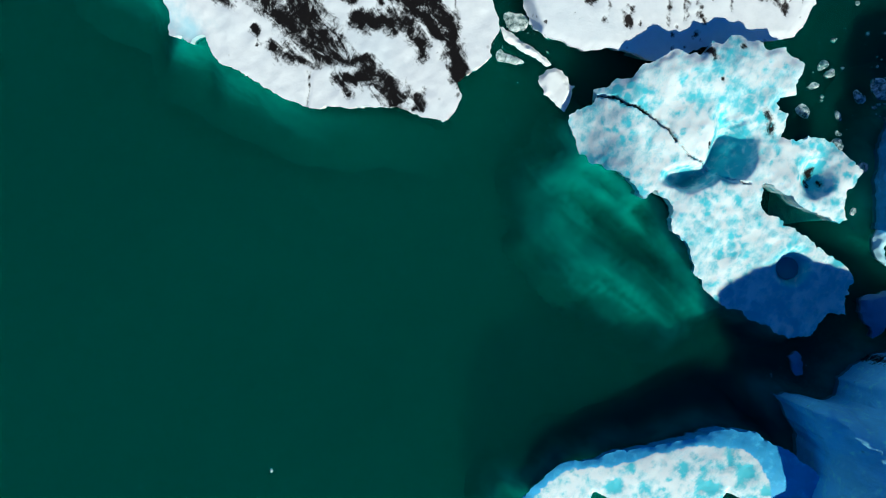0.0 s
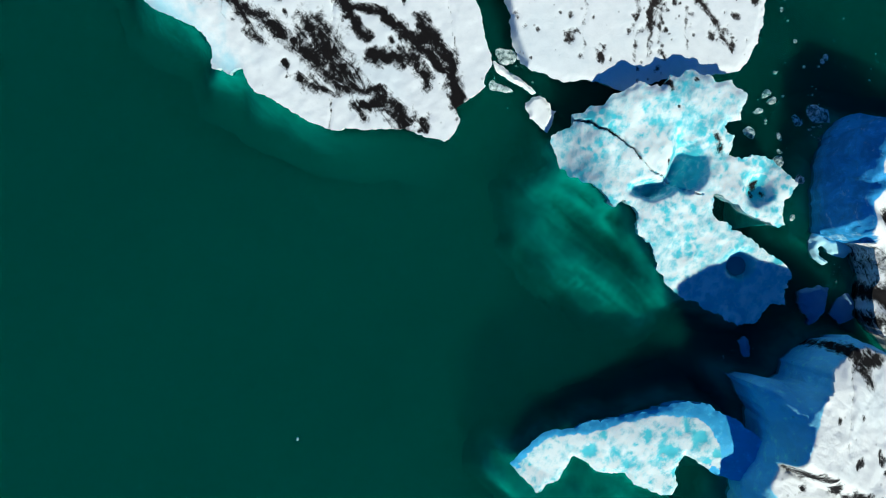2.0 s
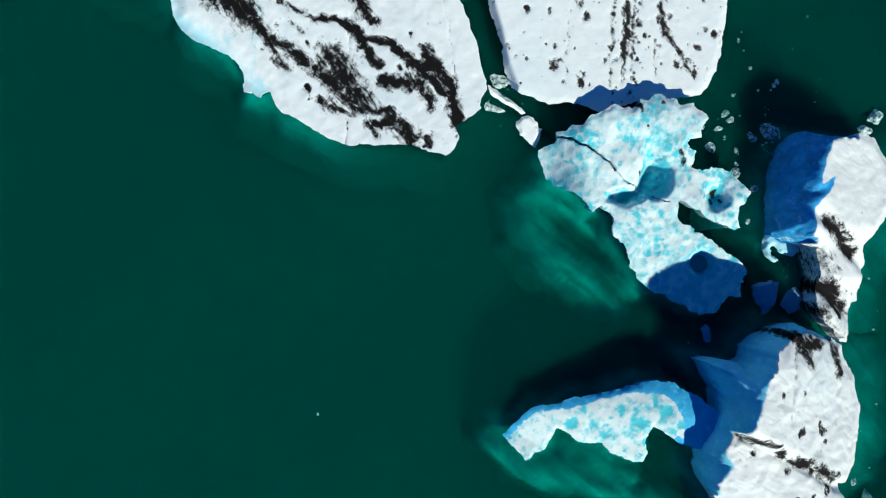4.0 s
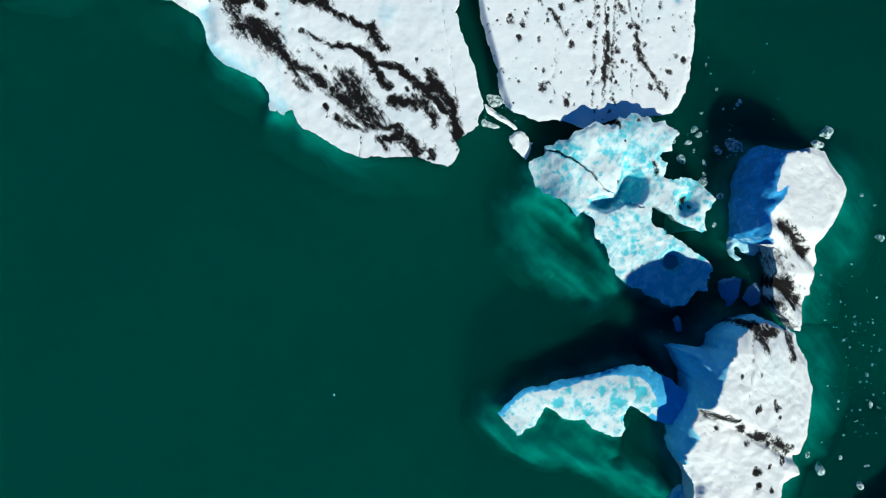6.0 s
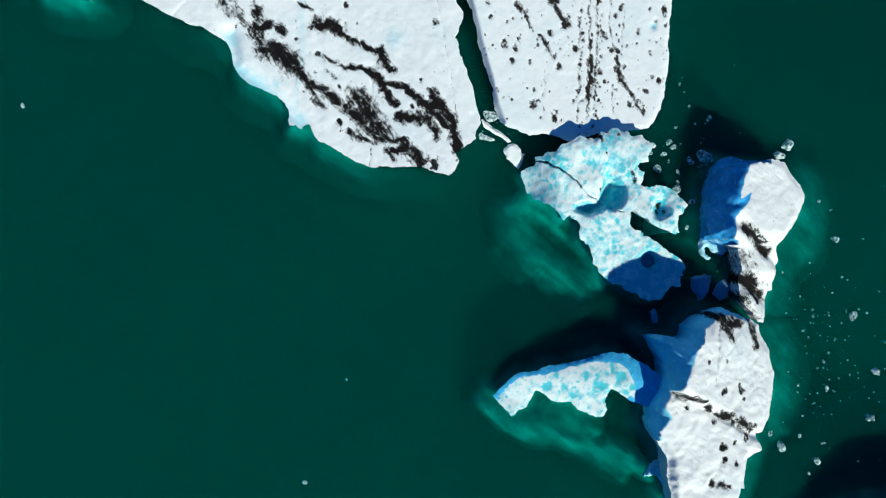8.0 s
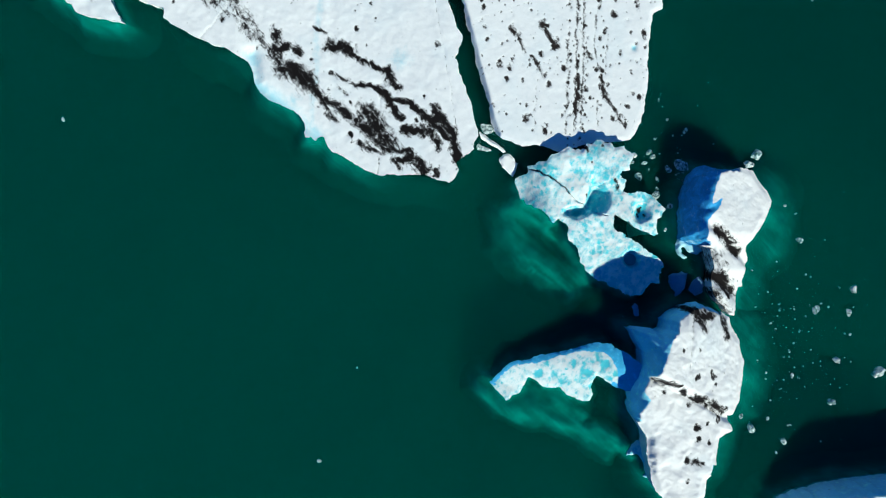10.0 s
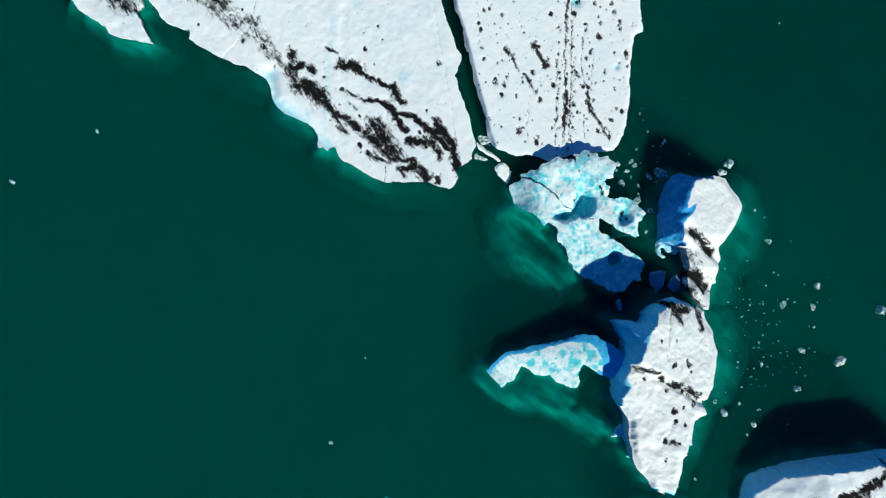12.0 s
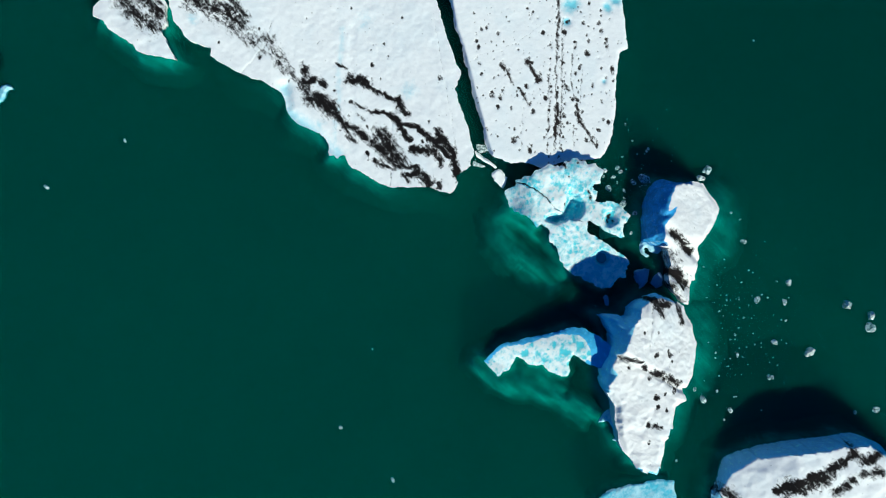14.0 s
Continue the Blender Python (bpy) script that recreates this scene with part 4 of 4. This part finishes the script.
# ---- low ice between the bergs ----
for outline, high, label, seed, mat in (
        ([(20.5, -23.9), (20.9, -23), (21.9, -22.1), (22.5, -22.2), (22.9, -23.9), (23.3, -25.3), (23.5, -26.1), (23.1, -26.4), (22.5, -26.2), (23, -25.7), (22.5, -24.7), (21.7, -23.8)], 0.6, "thin pale ice fin awash beside the tall iceberg", 61, awash_ice),
        ([(20.1, -34.8), (22.1, -33.2), (24.5, -32.6), (26.8, -32.2), (29.6, -31.8), (31.1, -32), (31.3, -33.8), (31.5, -36.5), (26, -38), (20.5, -36.8)], 0.22, "low pale blue ice sheet awash in green water", 62, awash_ice),
        ([(-63.4, 21.7), (-61.2, 22.5), (-60, 22.5), (-59.3, 22), (-60.2, 21.4), (-60.8, 20.2), (-61.7, 19.1), (-63.4, 18.7)], 0.5, "small pale blue floe half awash", 63, awash_ice),
        ([(26.7, 1.0), (27.3, 1.3), (28.0, 0.8), (28.8, 1.0), (29.7, 0.4), (29.7, -0.3), (28.5, -0.5), (27.8, -0.2), (27.5, 0.3), (27.2, 0.1), (27.3, -0.6), (27.9, -1.1), (27.3, -1.2), (26.7, -0.8), (26.5, 0.1)], 0.5, "pale hooked ice fin at the foot of a blue wall", 71, awash_ice),
        # Three shadowed blocks, their shade painted into the ice colour.
        ([(25.6, -3.2), (26.1, -2.8), (27, -2.5), (27.7, -2.9), (27.4, -4.3), (26.5, -5.7), (25.9, -4.3)], 0.7, "small blue ice block in deep shade", 64, shaded_ice),
        ([(27.9, -4.6), (28.5, -3.6), (29.3, -3.2), (29.8, -3.9), (29.7, -5), (28.8, -5.4)], 0.2, "low blue ice block in deep shade", 65, shaded_ice),
        ([(21.4, -6.6), (21.8, -6.4), (22.1, -6.8), (22, -7.6), (21.5, -7.6)], 0.5, "small oval ice block in deep shade", 66, shaded_ice),
        ([(3.1, 12), (3.5, 12.3), (4.2, 12.1), (4.7, 11.9), (5.1, 11.4), (4.6, 11.3), (3.7, 11.4), (3.2, 11.7)], 0.25, "flat broken ice plate floating in the channel", 67, clear_ice),
        ([(5.9, 10.5), (6.4, 11.1), (7, 11.1), (7.6, 10.7), (8, 9.8), (7.9, 9.2), (7.6, 8.5), (7, 8.8), (6.3, 9.5)], 0.4, "white rounded ice floe beside the channel", 68, crust_ice),
        ([(3.7, 14.5), (4.2, 14.7), (5.1, 14.4), (5.4, 13.9), (4.9, 13.4), (4, 13.6)], 0.12, "thin glassy grey ice plate in the channel", 69, clear_ice),
        ([(3.5, 13.6), (3.8, 13.6), (5.1, 12.7), (6.3, 11.7), (6.7, 11.3), (6.3, 11.2), (5.2, 11.9), (4, 12.8)], 0.45, "long narrow white ice splinter in the channel", 70, crust_ice)):
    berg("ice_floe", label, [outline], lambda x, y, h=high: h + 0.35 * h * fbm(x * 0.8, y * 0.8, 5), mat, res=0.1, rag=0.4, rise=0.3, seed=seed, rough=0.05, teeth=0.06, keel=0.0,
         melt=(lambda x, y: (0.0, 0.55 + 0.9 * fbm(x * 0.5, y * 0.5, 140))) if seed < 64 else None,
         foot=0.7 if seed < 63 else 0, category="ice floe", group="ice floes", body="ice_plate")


# ---- drifting blocks and brash ----
def ice_block(r, seed):
    """An uneven, faceted lump of ice, rough on top and cut off below the water."""
    q = random.Random(seed)
    bm = bmesh.new()
    bmesh.ops.create_icosphere(bm, subdivisions=2, radius=1.0)
    sx, sy, sz, spin = q.uniform(0.75, 1.25), q.uniform(0.55, 1.0), q.uniform(0.35, 0.6), q.uniform(0, 6.28)
    cuts = [(Vector((q.gauss(0, 1), q.gauss(0, 1), q.gauss(0, 0.5))).normalized(), q.uniform(0.55, 0.85)) for _ in range(7)]
    for v in bm.verts:
        for way, far in cuts:
            over = v.co.dot(way) - far
            if over > 0:
                v.co -= way * over
        v.co *= 1 + 0.45 * noise.noise(v.co * 2.6 + Vector((seed * 3.1, 0, 0)))
        v.co = Vector((v.co.x * sx * r, v.co.y * sy * r, v.co.z * sz * r))
    bm.transform(Matrix.Rotation(spin, 4, "Z"))
    return bm


BLOCKS_EAST = [(47.4, -4.6, 0.86), (46.8, -7.4, 0.6), (43, -7, 0.6), (45.4, -13, 0.6), (50.3, -14.3, 1.03), (44.7, -17.8, 0.52), (55.6, -7.8, 1.03), (59, -9.2, 0.77), (59, -11.1, 1.03), (35.2, -20.8, 0.77), (39, -22.3, 0.52), (59.6, -22.4, 0.6), (31.5, -29.3, 0.26), (41.1, 1.1, 0.6), (39.4, 5.1, 0.26), (36, 11, 0.86), (35.2, 9.9, 0.6), (40.1, -14.7, 0.34), (39.8, -11.9, 0.26), (34.1, -19.5, 0.34), (56.7, -22.8, 0.43), (38.2, -23.7, 0.26), (39.7, -20.5, 0.26), (47, -9.9, 0.26), (40.8, -4.6, 0.17), (38.2, -9.3, 0.17), (42.8, 29.3, 0.17), (27.6, 13.7, 0.26), (24.6, 17.5, 0.17), (-44.4, 15, 0.34)]
BLOCKS_NEAR = [(-54.9, 8.6, 0.43), (-14.9, -24.4, 0.26), (-7.8, -31.6, 0.43), (-10.6, -13.7, 0.15), (37.2, -19.7, 0.26), (23.4, 11.3, 0.48), (23.9, 10.8, 0.39), (21.7, 11, 0.39), (22.9, 10.1, 0.39), (22.2, 8.5, 0.58), (24.4, 8.2, 0.34), (24.2, 6.3, 0.63), (25.8, 5.1, 0.53), (27.1, 9.8, 0.87), (25.6, 9.4, 0.44), (27.8, 14, 0.34), (21.5, 10.2, 0.24), (24.4, 7.1, 0.29), (25.3, 2.3, 0.24), (25.6, 15.2, 0.19)]
for k, (x, y, r) in enumerate(BLOCKS_EAST + BLOCKS_NEAR):
    me = bpy.data.meshes.new("ice_block")
    bm = ice_block(r, 200 + k)
    bm.to_mesh(me)
    bm.free()
    me.materials.append(clear_ice)
    ob = new("ice_block", me)
    ob.location = (x, y, 0.12 * r)
    tagged(ob, "pale half-clear ice block floating in green water" if r > 0.4 else "small pale ice fragment floating in green water", "ice block", "drifting ice blocks")


def brash(name, label, patches, seed):
    """Countless ice crumbs scattered round patches (x, y, spread x, spread y, count, largest)."""
    q = random.Random(seed)
    verts, faces = [], []
    for cx, cy, sx, sy, count, large in patches:
        for _ in range(count):
            x, y, r = q.gauss(cx, sx), q.gauss(cy, sy), large * q.random() ** 3 + 0.03
            base = len(verts)
            for j in range(5):
                a = j * 1.2566 + q.uniform(-0.4, 0.4)
                verts.append((x + r * math.cos(a) * q.uniform(0.6, 1.2), y + r * math.sin(a) * q.uniform(0.5, 1.1), -0.05))
            verts.append((x + q.uniform(-0.3, 0.3) * r, y + q.uniform(-0.3, 0.3) * r, 0.5 * r + 0.02))
            faces += [(base + j, base + (j + 1) % 5, base + 5) for j in range(5)]
    me = bpy.data.meshes.new(name)
    me.from_pydata(verts, [], faces)
    me.materials.append(clear_ice)
    return tagged(new(name, me), label, "brash ice", kind="stuff")


brash("brash_ice", "fine ice crumbs scattered over the green water",
      [(39, -12, 3.0, 5.5, 170, 0.22), (26, 9, 2.5, 3.5, 90, 0.22), (44, -6, 5, 7, 60, 0.22), (27.5, 15, 2.5, 3, 30, 0.1), (22.5, -7.5, 1.2, 1.0, 14, 0.2), (28.5, -3.0, 1.2, 2.0, 30, 0.2), (4.8, 12.8, 1.2, 1.0, 40, 0.14)], 5)
